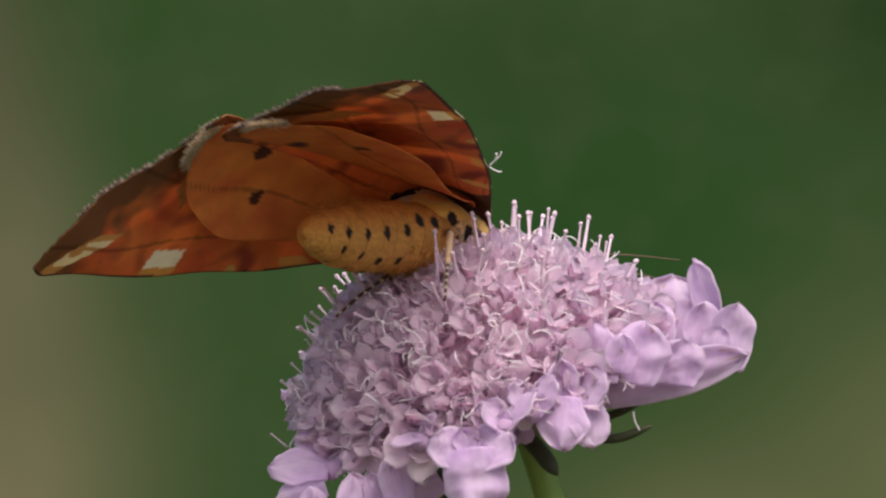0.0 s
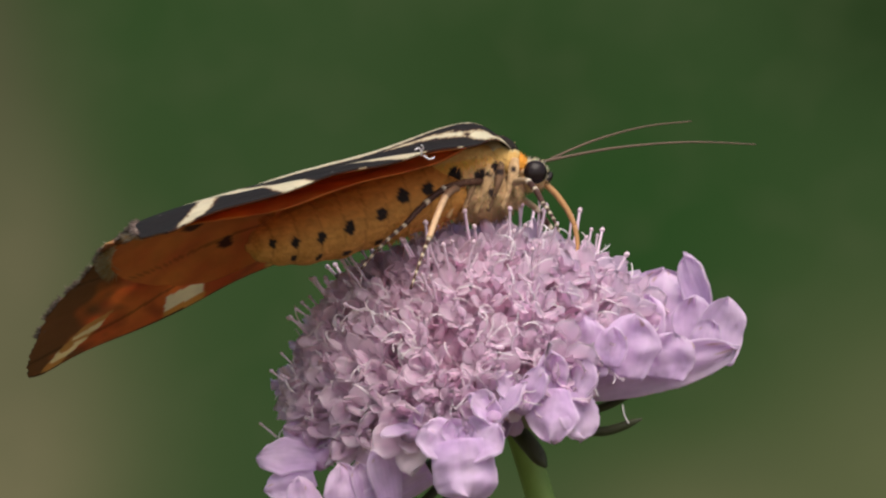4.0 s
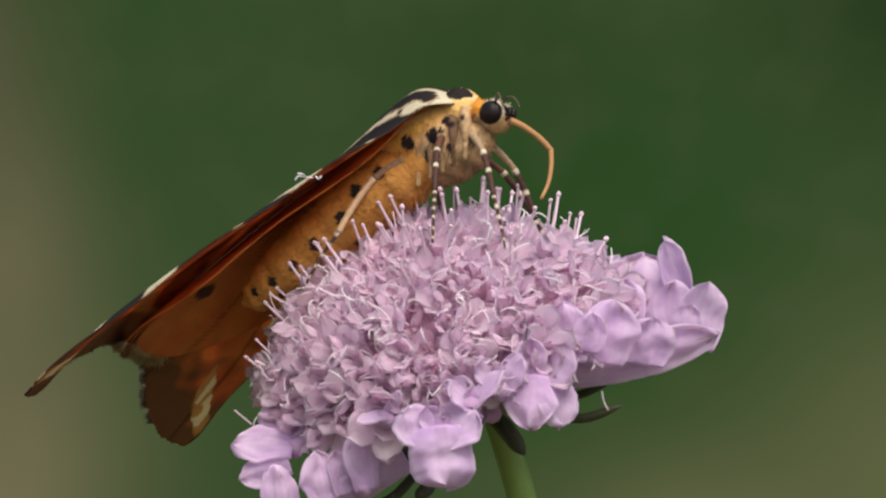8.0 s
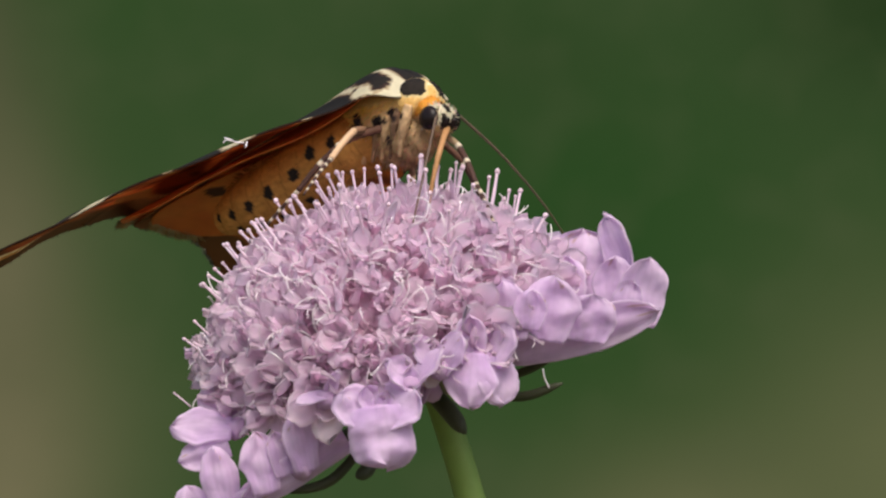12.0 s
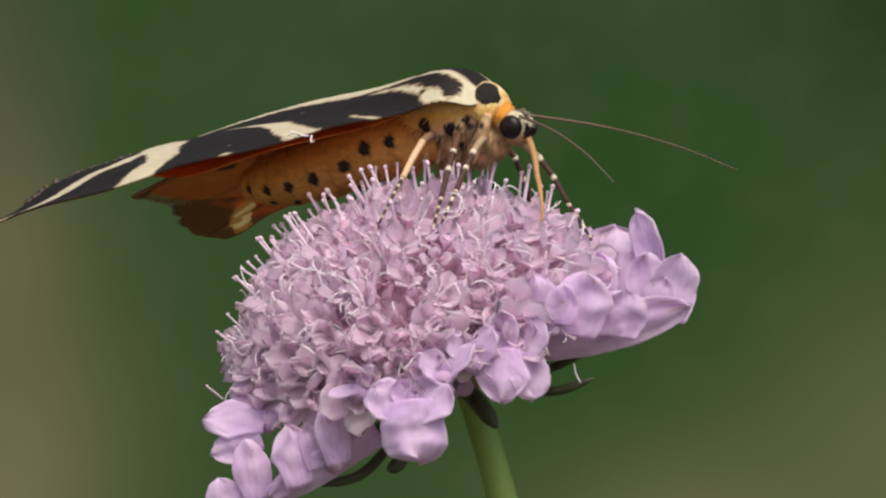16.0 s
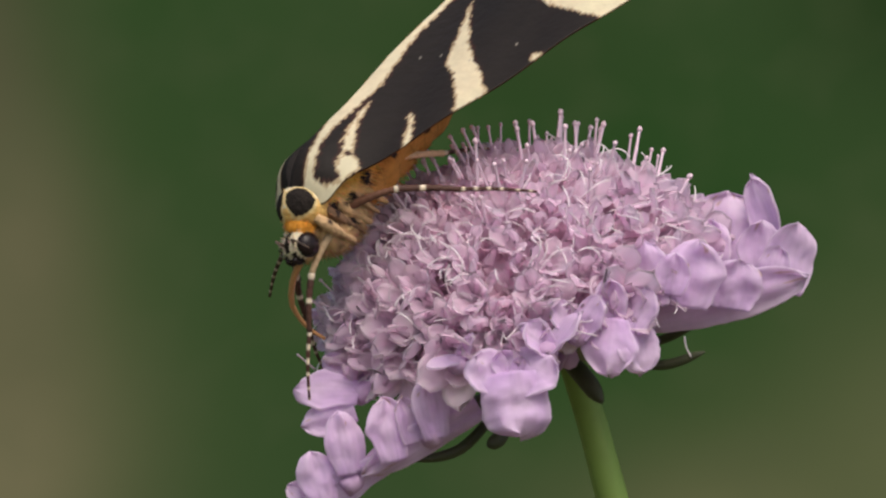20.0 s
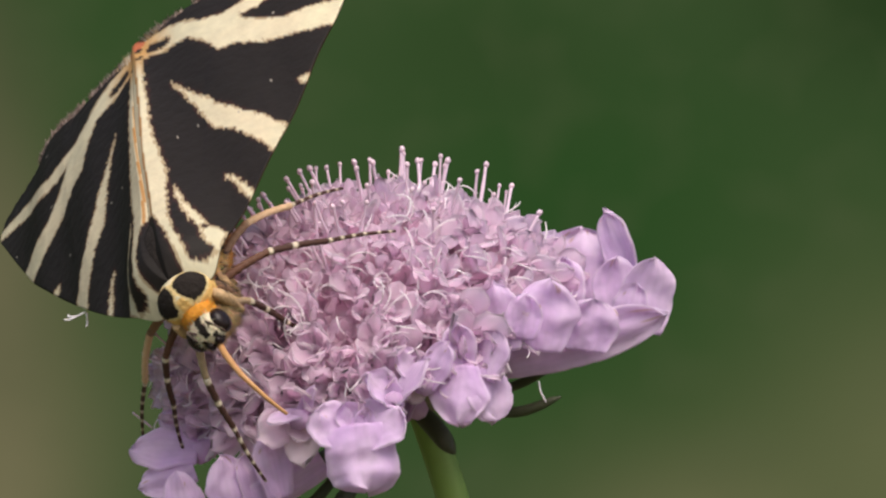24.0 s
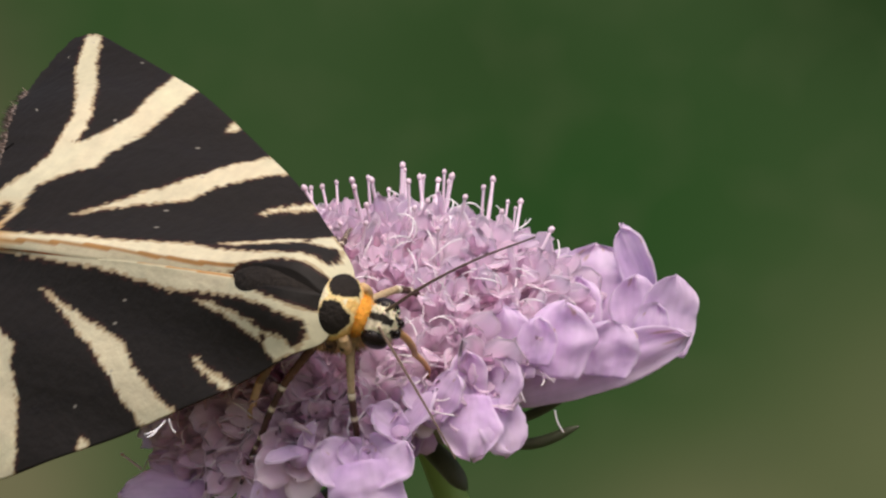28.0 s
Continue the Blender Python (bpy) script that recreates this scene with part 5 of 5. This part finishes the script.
    walk(FEELERS["left"], [
        (0.00, point((4.2, 0.5, 0.0), (0.947, -0.291, 0.137))),
        (1.00, point((4.2, 0.5, 0.0), (0.941, -0.312, 0.131))),
        (2.00, point((4.2, 0.5, 0.0), (0.893, 0.449, 0.032))),
        (3.00, point((4.2, 0.5, 0.0), (0.888, 0.408, 0.210))),
        (6.00, point((4.2, 0.5, 0.0), (0.470, 0.803, -0.366))),
        (6.50, point((4.2, 0.5, 0.0), (0.782, -0.008, -0.624))),
        (7.00, point((4.2, 0.5, 0.0), (0.349, -0.853, -0.388))),
        (8.00, point((4.2, 0.5, 0.0), (0.339, -0.849, -0.405))),
        (8.50, point((4.2, 0.5, 0.0), (0.865, -0.014, -0.502))),
        (9.00, point((4.2, 0.5, 0.0), (0.600, 0.783, -0.161))),
        (9.50, point((4.2, 0.5, 0.0), (0.910, 0.007, -0.415))),
        (10.00, point((4.2, 0.5, 0.0), (0.621, -0.713, -0.323))),
        (11.00, point((4.2, 0.5, 0.0), (0.733, -0.591, -0.336))),
        (11.33, point((4.2, 0.5, 0.0), (0.766, -0.118, -0.631))),
        (11.67, point((4.2, 0.5, 0.0), (0.393, 0.509, -0.766))),
        (12.00, point((4.2, 0.5, 0.0), (-0.190, 0.833, -0.521))),
        (13.00, point((4.2, 0.5, 0.0), (0.390, 0.503, -0.771))),
        (14.00, point((4.2, 0.5, 0.0), (0.694, -0.491, -0.527))),
        (15.00, point((4.2, 0.5, 0.0), (0.535, -0.843, -0.053))),
        (15.50, point((4.2, 0.5, 0.0), (0.921, -0.113, -0.371))),
        (16.00, point((4.2, 0.5, 0.0), (0.617, 0.719, -0.320))),
        (16.90, point((4.2, 0.5, 0.0), (0.617, 0.719, -0.320))),
        (17.00, point((4.2, 0.5, 0.0), (0.975, 0.206, -0.085))),
        (18.00, point((4.2, 0.5, 0.0), (0.580, 0.770, 0.267))),
        (19.00, point((4.2, 0.5, 0.0), (0.830, 0.545, -0.119))),
        (20.00, point((4.2, 0.5, 0.0), (0.527, 0.808, 0.263))),
        (23.00, point((4.2, 0.5, 0.0), (0.828, 0.555, -0.083))),
        (24.00, point((4.2, 0.5, 0.0), (0.830, 0.337, 0.443))),
        (25.00, point((4.2, 0.5, 0.0), (0.952, 0.297, 0.064))),
        (25.58, point((4.2, 0.5, 0.0), (0.952, 0.297, 0.064))),
        (26.00, point((4.2, 0.5, 0.0), (0.828, 0.536, -0.164))),
        (27.00, point((4.2, 0.5, 0.0), (0.985, -0.118, 0.126))),
        (28.00, point((4.2, 0.5, 0.0), (0.834, 0.174, 0.524))),
    ])
    walk(FEELERS["right"], [
        (0.00, point((4.2, -0.5, 0.0), (0.923, -0.364, -0.131))),
        (1.00, point((4.2, -0.5, 0.0), (0.914, -0.383, -0.137))),
        (2.00, point((4.2, -0.5, 0.0), (0.957, 0.262, -0.122))),
        (3.00, point((4.2, -0.5, 0.0), (0.977, 0.099, 0.189))),
        (6.00, point((4.2, -0.5, 0.0), (0.700, 0.217, -0.680))),
        (6.50, point((4.2, -0.5, 0.0), (0.701, -0.322, -0.636))),
        (7.00, point((4.2, -0.5, 0.0), (0.308, -0.876, -0.372))),
        (8.00, point((4.2, -0.5, 0.0), (0.299, -0.871, -0.389))),
        (8.50, point((4.2, -0.5, 0.0), (0.808, -0.343, -0.479))),
        (9.00, point((4.2, -0.5, 0.0), (0.939, 0.160, -0.304))),
        (10.00, point((4.2, -0.5, 0.0), (0.660, -0.672, -0.338))),
        (11.00, point((4.2, -0.5, 0.0), (0.701, -0.630, -0.333))),
        (12.00, point((4.2, -0.5, 0.0), (0.205, -0.420, -0.885))),
        (15.00, point((4.2, -0.5, 0.0), (0.494, -0.868, -0.043))),
        (16.00, point((4.2, -0.5, 0.0), (0.751, -0.605, -0.264))),
        (16.90, point((4.2, -0.5, 0.0), (0.751, -0.605, -0.264))),
        (17.00, point((4.2, -0.5, 0.0), (0.854, 0.508, -0.106))),
        (18.00, point((4.2, -0.5, 0.0), (0.607, 0.739, 0.296))),
        (19.00, point((4.2, -0.5, 0.0), (0.772, 0.529, -0.352))),
        (20.00, point((4.2, -0.5, 0.0), (0.555, 0.778, 0.294))),
        (23.00, point((4.2, -0.5, 0.0), (0.932, 0.271, -0.239))),
        (24.00, point((4.2, -0.5, 0.0), (0.825, 0.301, 0.477))),
        (25.00, point((4.2, -0.5, 0.0), (0.908, 0.058, 0.414))),
        (25.58, point((4.2, -0.5, 0.0), (0.908, 0.058, 0.414))),
        (26.00, point((4.2, -0.5, 0.0), (0.853, -0.441, 0.279))),
        (27.00, point((4.2, -0.5, 0.0), (0.898, -0.349, 0.265))),
        (28.00, point((4.2, -0.5, 0.0), (0.747, -0.559, 0.358))),
    ])
    walk(TIP, [
        (0.00, bend(30)),
        (2.00, bend(30)),
        (3.00, bend(40)),
        (5.50, bend(36)),
        (6.00, bend(36)),
        (7.00, bend(45)),
        (8.00, bend(69)),
        (8.50, bend(6)),
        (9.00, bend(6)),
        (10.00, bend(6)),
        (11.00, bend(48)),
        (12.00, bend(51)),
        (12.50, bend(51)),
        (14.50, bend(69)),
        (15.00, bend(69)),
        (16.00, bend(12)),
        (16.90, bend(12)),
        (17.00, bend(21)),
        (18.00, bend(21)),
        (19.00, bend(45)),
        (20.00, bend(42)),
        (23.00, bend(-6)),
        (24.00, bend(48)),
        (25.00, bend(39)),
        (25.58, bend(39)),
        (26.00, bend(3)),
        (27.00, bend(15)),
        (28.00, bend(3)),
    ])
    walk(TONGUE, [
        (0.00, point((4.4, 0, -1.35), (0.608, -0.271, -0.746))),
        (2.00, point((4.4, 0, -1.35), (0.531, -0.237, -0.813))),
        (3.00, point((4.4, 0, -1.35), (0.470, -0.278, -0.837))),
        (5.50, point((4.4, 0, -1.35), (0.024, 0.523, -0.852))),
        (6.00, point((4.4, 0, -1.35), (0.024, 0.523, -0.852))),
        (7.00, point((4.4, 0, -1.35), (0.127, 0.405, -0.905))),
        (8.00, point((4.4, 0, -1.35), (0.350, 0.597, -0.721))),
        (8.50, point((4.4, 0, -1.35), (0.171, -0.439, -0.882))),
        (9.00, point((4.4, 0, -1.35), (0.171, -0.439, -0.882))),
        (10.00, point((4.4, 0, -1.35), (-0.081, -0.189, -0.979))),
        (11.00, point((4.4, 0, -1.35), (0.314, -0.401, -0.861))),
        (12.00, point((4.4, 0, -1.35), (0.416, -0.596, -0.687))),
        (12.50, point((4.4, 0, -1.35), (0.416, -0.596, -0.687))),
        (14.50, point((4.4, 0, -1.35), (0.716, 0.406, -0.567))),
        (15.00, point((4.4, 0, -1.35), (0.716, 0.406, -0.567))),
        (16.00, point((4.4, 0, -1.35), (0.437, -0.548, -0.713))),
        (16.90, point((4.4, 0, -1.35), (0.437, -0.548, -0.713))),
        (17.00, point((4.4, 0, -1.35), (-0.058, -0.387, -0.920))),
        (18.00, point((4.4, 0, -1.35), (-0.306, -0.852, -0.425))),
        (19.00, point((4.4, 0, -1.35), (0.407, -0.548, -0.731))),
        (20.00, point((4.4, 0, -1.35), (0.226, -0.697, -0.680))),
        (23.00, point((4.4, 0, -1.35), (-0.126, -0.159, -0.979))),
        (24.00, point((4.4, 0, -1.35), (0.971, 0.176, -0.161))),
        (25.00, point((4.4, 0, -1.35), (-0.431, 0.417, -0.800))),
        (25.58, point((4.4, 0, -1.35), (-0.431, 0.417, -0.800))),
        (26.00, point((4.4, 0, -1.35), (-0.189, -0.068, -0.980))),
        (27.00, point((4.4, 0, -1.35), (-0.063, 0.493, -0.868))),
        (28.00, point((4.4, 0, -1.35), (-0.192, 0.027, -0.981))),
    ])
    walk(LEGS["fore_left"], [
        (0.00, point((2.0, 1.1, -1.2), (0.546, 0.428, -0.720))),
        (5.50, point((2.0, 1.1, -1.2), (0.516, 0.497, -0.697))),
        (6.00, point((2.0, 1.1, -1.2), (0.230, -0.005, -0.973))),
        (8.00, point((2.0, 1.1, -1.2), (-0.035, 0.421, -0.906))),
        (10.00, point((2.0, 1.1, -1.2), (0.709, -0.368, -0.602))),
        (11.00, point((2.0, 1.1, -1.2), (0.737, -0.136, -0.662))),
        (12.00, point((2.0, 1.1, -1.2), (0.693, -0.112, -0.712))),
        (12.50, point((2.0, 1.1, -1.2), (0.693, -0.112, -0.712))),
        (15.00, point((2.0, 1.1, -1.2), (0.434, 0.119, -0.893))),
        (16.00, point((2.0, 1.1, -1.2), (0.579, 0.101, -0.809))),
        (16.90, point((2.0, 1.1, -1.2), (0.579, 0.101, -0.809))),
        (17.00, point((2.0, 1.1, -1.2), (0.510, 0.791, -0.337))),
        (18.00, point((2.0, 1.1, -1.2), (-0.339, 0.595, -0.729))),
        (19.00, point((2.0, 1.1, -1.2), (-0.358, 0.522, -0.774))),
        (19.50, point((2.0, 1.1, -1.2), (-0.188, -0.008, -0.982))),
        (20.00, point((2.0, 1.1, -1.2), (0.711, -0.237, -0.662))),
        (23.00, point((2.0, 1.1, -1.2), (-0.293, -0.098, -0.951))),
        (23.35, point((2.0, 1.1, -1.2), (-0.408, 0.023, -0.912))),
        (24.00, point((2.0, 1.1, -1.2), (-0.408, 0.023, -0.912))),
        (24.60, point((2.0, 1.1, -1.2), (-0.408, 0.023, -0.912))),
        (25.00, point((2.0, 1.1, -1.2), (-0.057, 0.232, -0.971))),
        (25.58, point((2.0, 1.1, -1.2), (-0.057, 0.232, -0.971))),
        (26.00, point((2.0, 1.1, -1.2), (-0.047, 0.529, -0.847))),
        (27.00, point((2.0, 1.1, -1.2), (-0.348, 0.493, -0.797))),
        (28.00, point((2.0, 1.1, -1.2), (-0.136, 0.403, -0.905))),
    ])
    walk(LEGS["mid_left"], [
        (0.00, point((0.4, 1.5, -0.8), (0.151, 0.557, -0.817))),
        (16.90, point((0.4, 1.5, -0.8), (0.076, 0.524, -0.848))),
        (17.00, point((0.4, 1.5, -0.8), (-0.500, 0.447, -0.742))),
        (18.00, point((0.4, 1.5, -0.8), (-0.527, 0.664, -0.530))),
        (19.00, point((0.4, 1.5, -0.8), (-0.552, 0.622, -0.555))),
        (20.00, point((0.4, 1.5, -0.8), (-0.581, 0.624, -0.522))),
        (23.00, point((0.4, 1.5, -0.8), (-0.289, 0.567, -0.771))),
        (23.35, point((0.4, 1.5, -0.8), (-0.376, 0.629, -0.680))),
        (24.00, point((0.4, 1.5, -0.8), (-0.376, 0.629, -0.680))),
        (24.60, point((0.4, 1.5, -0.8), (-0.376, 0.629, -0.680))),
        (25.00, point((0.4, 1.5, -0.8), (-0.395, 0.551, -0.735))),
        (25.58, point((0.4, 1.5, -0.8), (-0.395, 0.551, -0.735))),
        (26.00, point((0.4, 1.5, -0.8), (-0.324, 0.556, -0.765))),
        (27.00, point((0.4, 1.5, -0.8), (-0.334, 0.383, -0.861))),
        (28.00, point((0.4, 1.5, -0.8), (-0.512, 0.552, -0.659))),
    ])
    walk(LEGS["hind_left"], [
        (0.00, point((-1.4, 1.5, -0.9), (-0.448, 0.341, -0.827))),
        (16.90, point((-1.4, 1.5, -0.9), (-0.515, 0.291, -0.807))),
        (17.00, point((-1.4, 1.5, -0.9), (-0.851, 0.035, -0.524))),
        (18.00, point((-1.4, 1.5, -0.9), (-0.894, -0.098, -0.437))),
        (19.00, point((-1.4, 1.5, -0.9), (-0.909, -0.096, -0.405))),
        (20.00, point((-1.4, 1.5, -0.9), (-0.879, -0.065, -0.472))),
        (23.00, point((-1.4, 1.5, -0.9), (-0.678, 0.239, -0.696))),
        (23.35, point((-1.4, 1.5, -0.9), (-0.702, 0.424, -0.572))),
        (24.00, point((-1.4, 1.5, -0.9), (-0.702, 0.424, -0.572))),
        (24.60, point((-1.4, 1.5, -0.9), (-0.702, 0.424, -0.572))),
        (25.00, point((-1.4, 1.5, -0.9), (-0.658, 0.498, -0.565))),
        (25.58, point((-1.4, 1.5, -0.9), (-0.658, 0.498, -0.565))),
        (26.00, point((-1.4, 1.5, -0.9), (-0.453, 0.526, -0.720))),
        (28.00, point((-1.4, 1.5, -0.9), (-0.436, 0.526, -0.731))),
    ])
    walk(LEGS["fore_right"], [
        (0.00, point((2.0, -1.1, -1.2), (0.756, 0.101, -0.646))),
        (2.00, point((2.0, -1.1, -1.2), (0.697, 0.125, -0.707))),
        (3.00, point((2.0, -1.1, -1.2), (0.056, -0.881, -0.470))),
        (3.50, point((2.0, -1.1, -1.2), (0.056, -0.881, -0.470))),
        (6.00, point((2.0, -1.1, -1.2), (0.109, -0.423, -0.900))),
        (7.00, point((2.0, -1.1, -1.2), (0.010, -0.286, -0.958))),
        (8.00, point((2.0, -1.1, -1.2), (0.032, -0.329, -0.944))),
        (8.50, point((2.0, -1.1, -1.2), (0.209, -0.719, -0.663))),
        (9.00, point((2.0, -1.1, -1.2), (0.209, -0.719, -0.663))),
        (10.00, point((2.0, -1.1, -1.2), (0.314, -0.169, -0.934))),
        (11.00, point((2.0, -1.1, -1.2), (0.308, -0.166, -0.937))),
        (12.00, point((2.0, -1.1, -1.2), (-0.732, 0.671, -0.118))),
        (12.50, point((2.0, -1.1, -1.2), (-0.732, 0.671, -0.118))),
        (15.00, point((2.0, -1.1, -1.2), (-0.009, -0.782, -0.624))),
        (16.00, point((2.0, -1.1, -1.2), (0.051, -0.827, -0.560))),
        (16.90, point((2.0, -1.1, -1.2), (0.051, -0.827, -0.560))),
        (17.00, point((2.0, -1.1, -1.2), (-0.226, -0.762, -0.608))),
        (18.00, point((2.0, -1.1, -1.2), (-0.068, -0.470, -0.880))),
        (19.00, point((2.0, -1.1, -1.2), (-0.125, -0.564, -0.816))),
        (20.00, point((2.0, -1.1, -1.2), (0.132, -0.539, -0.832))),
        (23.00, point((2.0, -1.1, -1.2), (-0.079, -0.597, -0.799))),
        (23.35, point((2.0, -1.1, -1.2), (0.231, -0.373, -0.899))),
        (24.00, point((2.0, -1.1, -1.2), (0.231, -0.373, -0.899))),
        (24.60, point((2.0, -1.1, -1.2), (0.231, -0.373, -0.899))),
        (25.00, point((2.0, -1.1, -1.2), (0.073, -0.568, -0.820))),
        (25.58, point((2.0, -1.1, -1.2), (0.073, -0.568, -0.820))),
        (26.00, point((2.0, -1.1, -1.2), (-0.155, -0.474, -0.867))),
        (27.00, point((2.0, -1.1, -1.2), (-0.164, -0.766, -0.621))),
        (28.00, point((2.0, -1.1, -1.2), (-0.137, -0.512, -0.848))),
    ])
    walk(LEGS["mid_right"], [
        (0.00, point((0.4, -1.5, -0.8), (-0.752, 0.435, -0.496))),
        (2.00, point((0.4, -1.5, -0.8), (-0.783, 0.478, -0.399))),
        (3.00, point((0.4, -1.5, -0.8), (-0.847, 0.293, -0.444))),
        (6.00, point((0.4, -1.5, -0.8), (-0.036, -0.667, -0.744))),
        (7.00, point((0.4, -1.5, -0.8), (-0.282, -0.416, -0.865))),
        (8.00, point((0.4, -1.5, -0.8), (-0.081, -0.625, -0.776))),
        (8.50, point((0.4, -1.5, -0.8), (-0.004, -0.833, -0.553))),
        (9.00, point((0.4, -1.5, -0.8), (-0.004, -0.833, -0.553))),
        (10.00, point((0.4, -1.5, -0.8), (-0.359, -0.508, -0.783))),
        (11.00, point((0.4, -1.5, -0.8), (-0.750, -0.346, -0.563))),
        (12.00, point((0.4, -1.5, -0.8), (-0.569, -0.522, -0.635))),
        (14.50, point((0.4, -1.5, -0.8), (-0.554, 0.504, -0.663))),
        (15.00, point((0.4, -1.5, -0.8), (-0.554, 0.504, -0.663))),
        (16.00, point((0.4, -1.5, -0.8), (0.164, -0.773, -0.613))),
        (16.90, point((0.4, -1.5, -0.8), (0.164, -0.773, -0.613))),
        (17.00, point((0.4, -1.5, -0.8), (0.173, -0.680, -0.712))),
        (23.00, point((0.4, -1.5, -0.8), (-0.283, -0.745, -0.604))),
        (23.35, point((0.4, -1.5, -0.8), (-0.175, -0.655, -0.735))),
        (24.00, point((0.4, -1.5, -0.8), (-0.175, -0.655, -0.735))),
        (24.60, point((0.4, -1.5, -0.8), (-0.175, -0.655, -0.735))),
        (25.00, point((0.4, -1.5, -0.8), (-0.178, -0.767, -0.616))),
        (25.58, point((0.4, -1.5, -0.8), (-0.178, -0.767, -0.616))),
        (26.00, point((0.4, -1.5, -0.8), (-0.503, -0.848, -0.165))),
        (27.00, point((0.4, -1.5, -0.8), (-0.493, -0.741, -0.457))),
        (28.00, point((0.4, -1.5, -0.8), (-0.541, -0.566, -0.622))),
    ])
    walk(LEGS["hind_right"], [
        (0.00, point((-1.4, -1.5, -0.9), (-0.534, -0.319, -0.783))),
        (1.00, point((-1.4, -1.5, -0.9), (-0.534, -0.319, -0.783))),
        (2.00, point((-1.4, -1.5, -0.9), (-0.393, -0.656, -0.644))),
        (3.00, point((-1.4, -1.5, -0.9), (-0.438, -0.642, -0.629))),
        (3.50, point((-1.4, -1.5, -0.9), (-0.438, -0.642, -0.629))),
        (6.00, point((-1.4, -1.5, -0.9), (-0.790, -0.272, -0.549))),
        (7.00, point((-1.4, -1.5, -0.9), (-0.799, -0.312, -0.514))),
        (8.00, point((-1.4, -1.5, -0.9), (-0.846, -0.232, -0.480))),
        (8.50, point((-1.4, -1.5, -0.9), (-0.783, -0.220, -0.581))),
        (9.00, point((-1.4, -1.5, -0.9), (-0.783, -0.220, -0.581))),
        (10.00, point((-1.4, -1.5, -0.9), (-0.672, -0.219, -0.707))),
        (11.00, point((-1.4, -1.5, -0.9), (-0.182, -0.505, -0.844))),
        (12.00, point((-1.4, -1.5, -0.9), (0.409, -0.788, -0.460))),
        (12.50, point((-1.4, -1.5, -0.9), (0.409, -0.788, -0.460))),
        (15.00, point((-1.4, -1.5, -0.9), (-0.506, -0.692, -0.514))),
        (16.00, point((-1.4, -1.5, -0.9), (0.133, -0.908, -0.398))),
        (16.90, point((-1.4, -1.5, -0.9), (0.133, -0.908, -0.398))),
        (28.00, point((-1.4, -1.5, -0.9), (-0.513, -0.407, -0.756))),
    ])


motions()
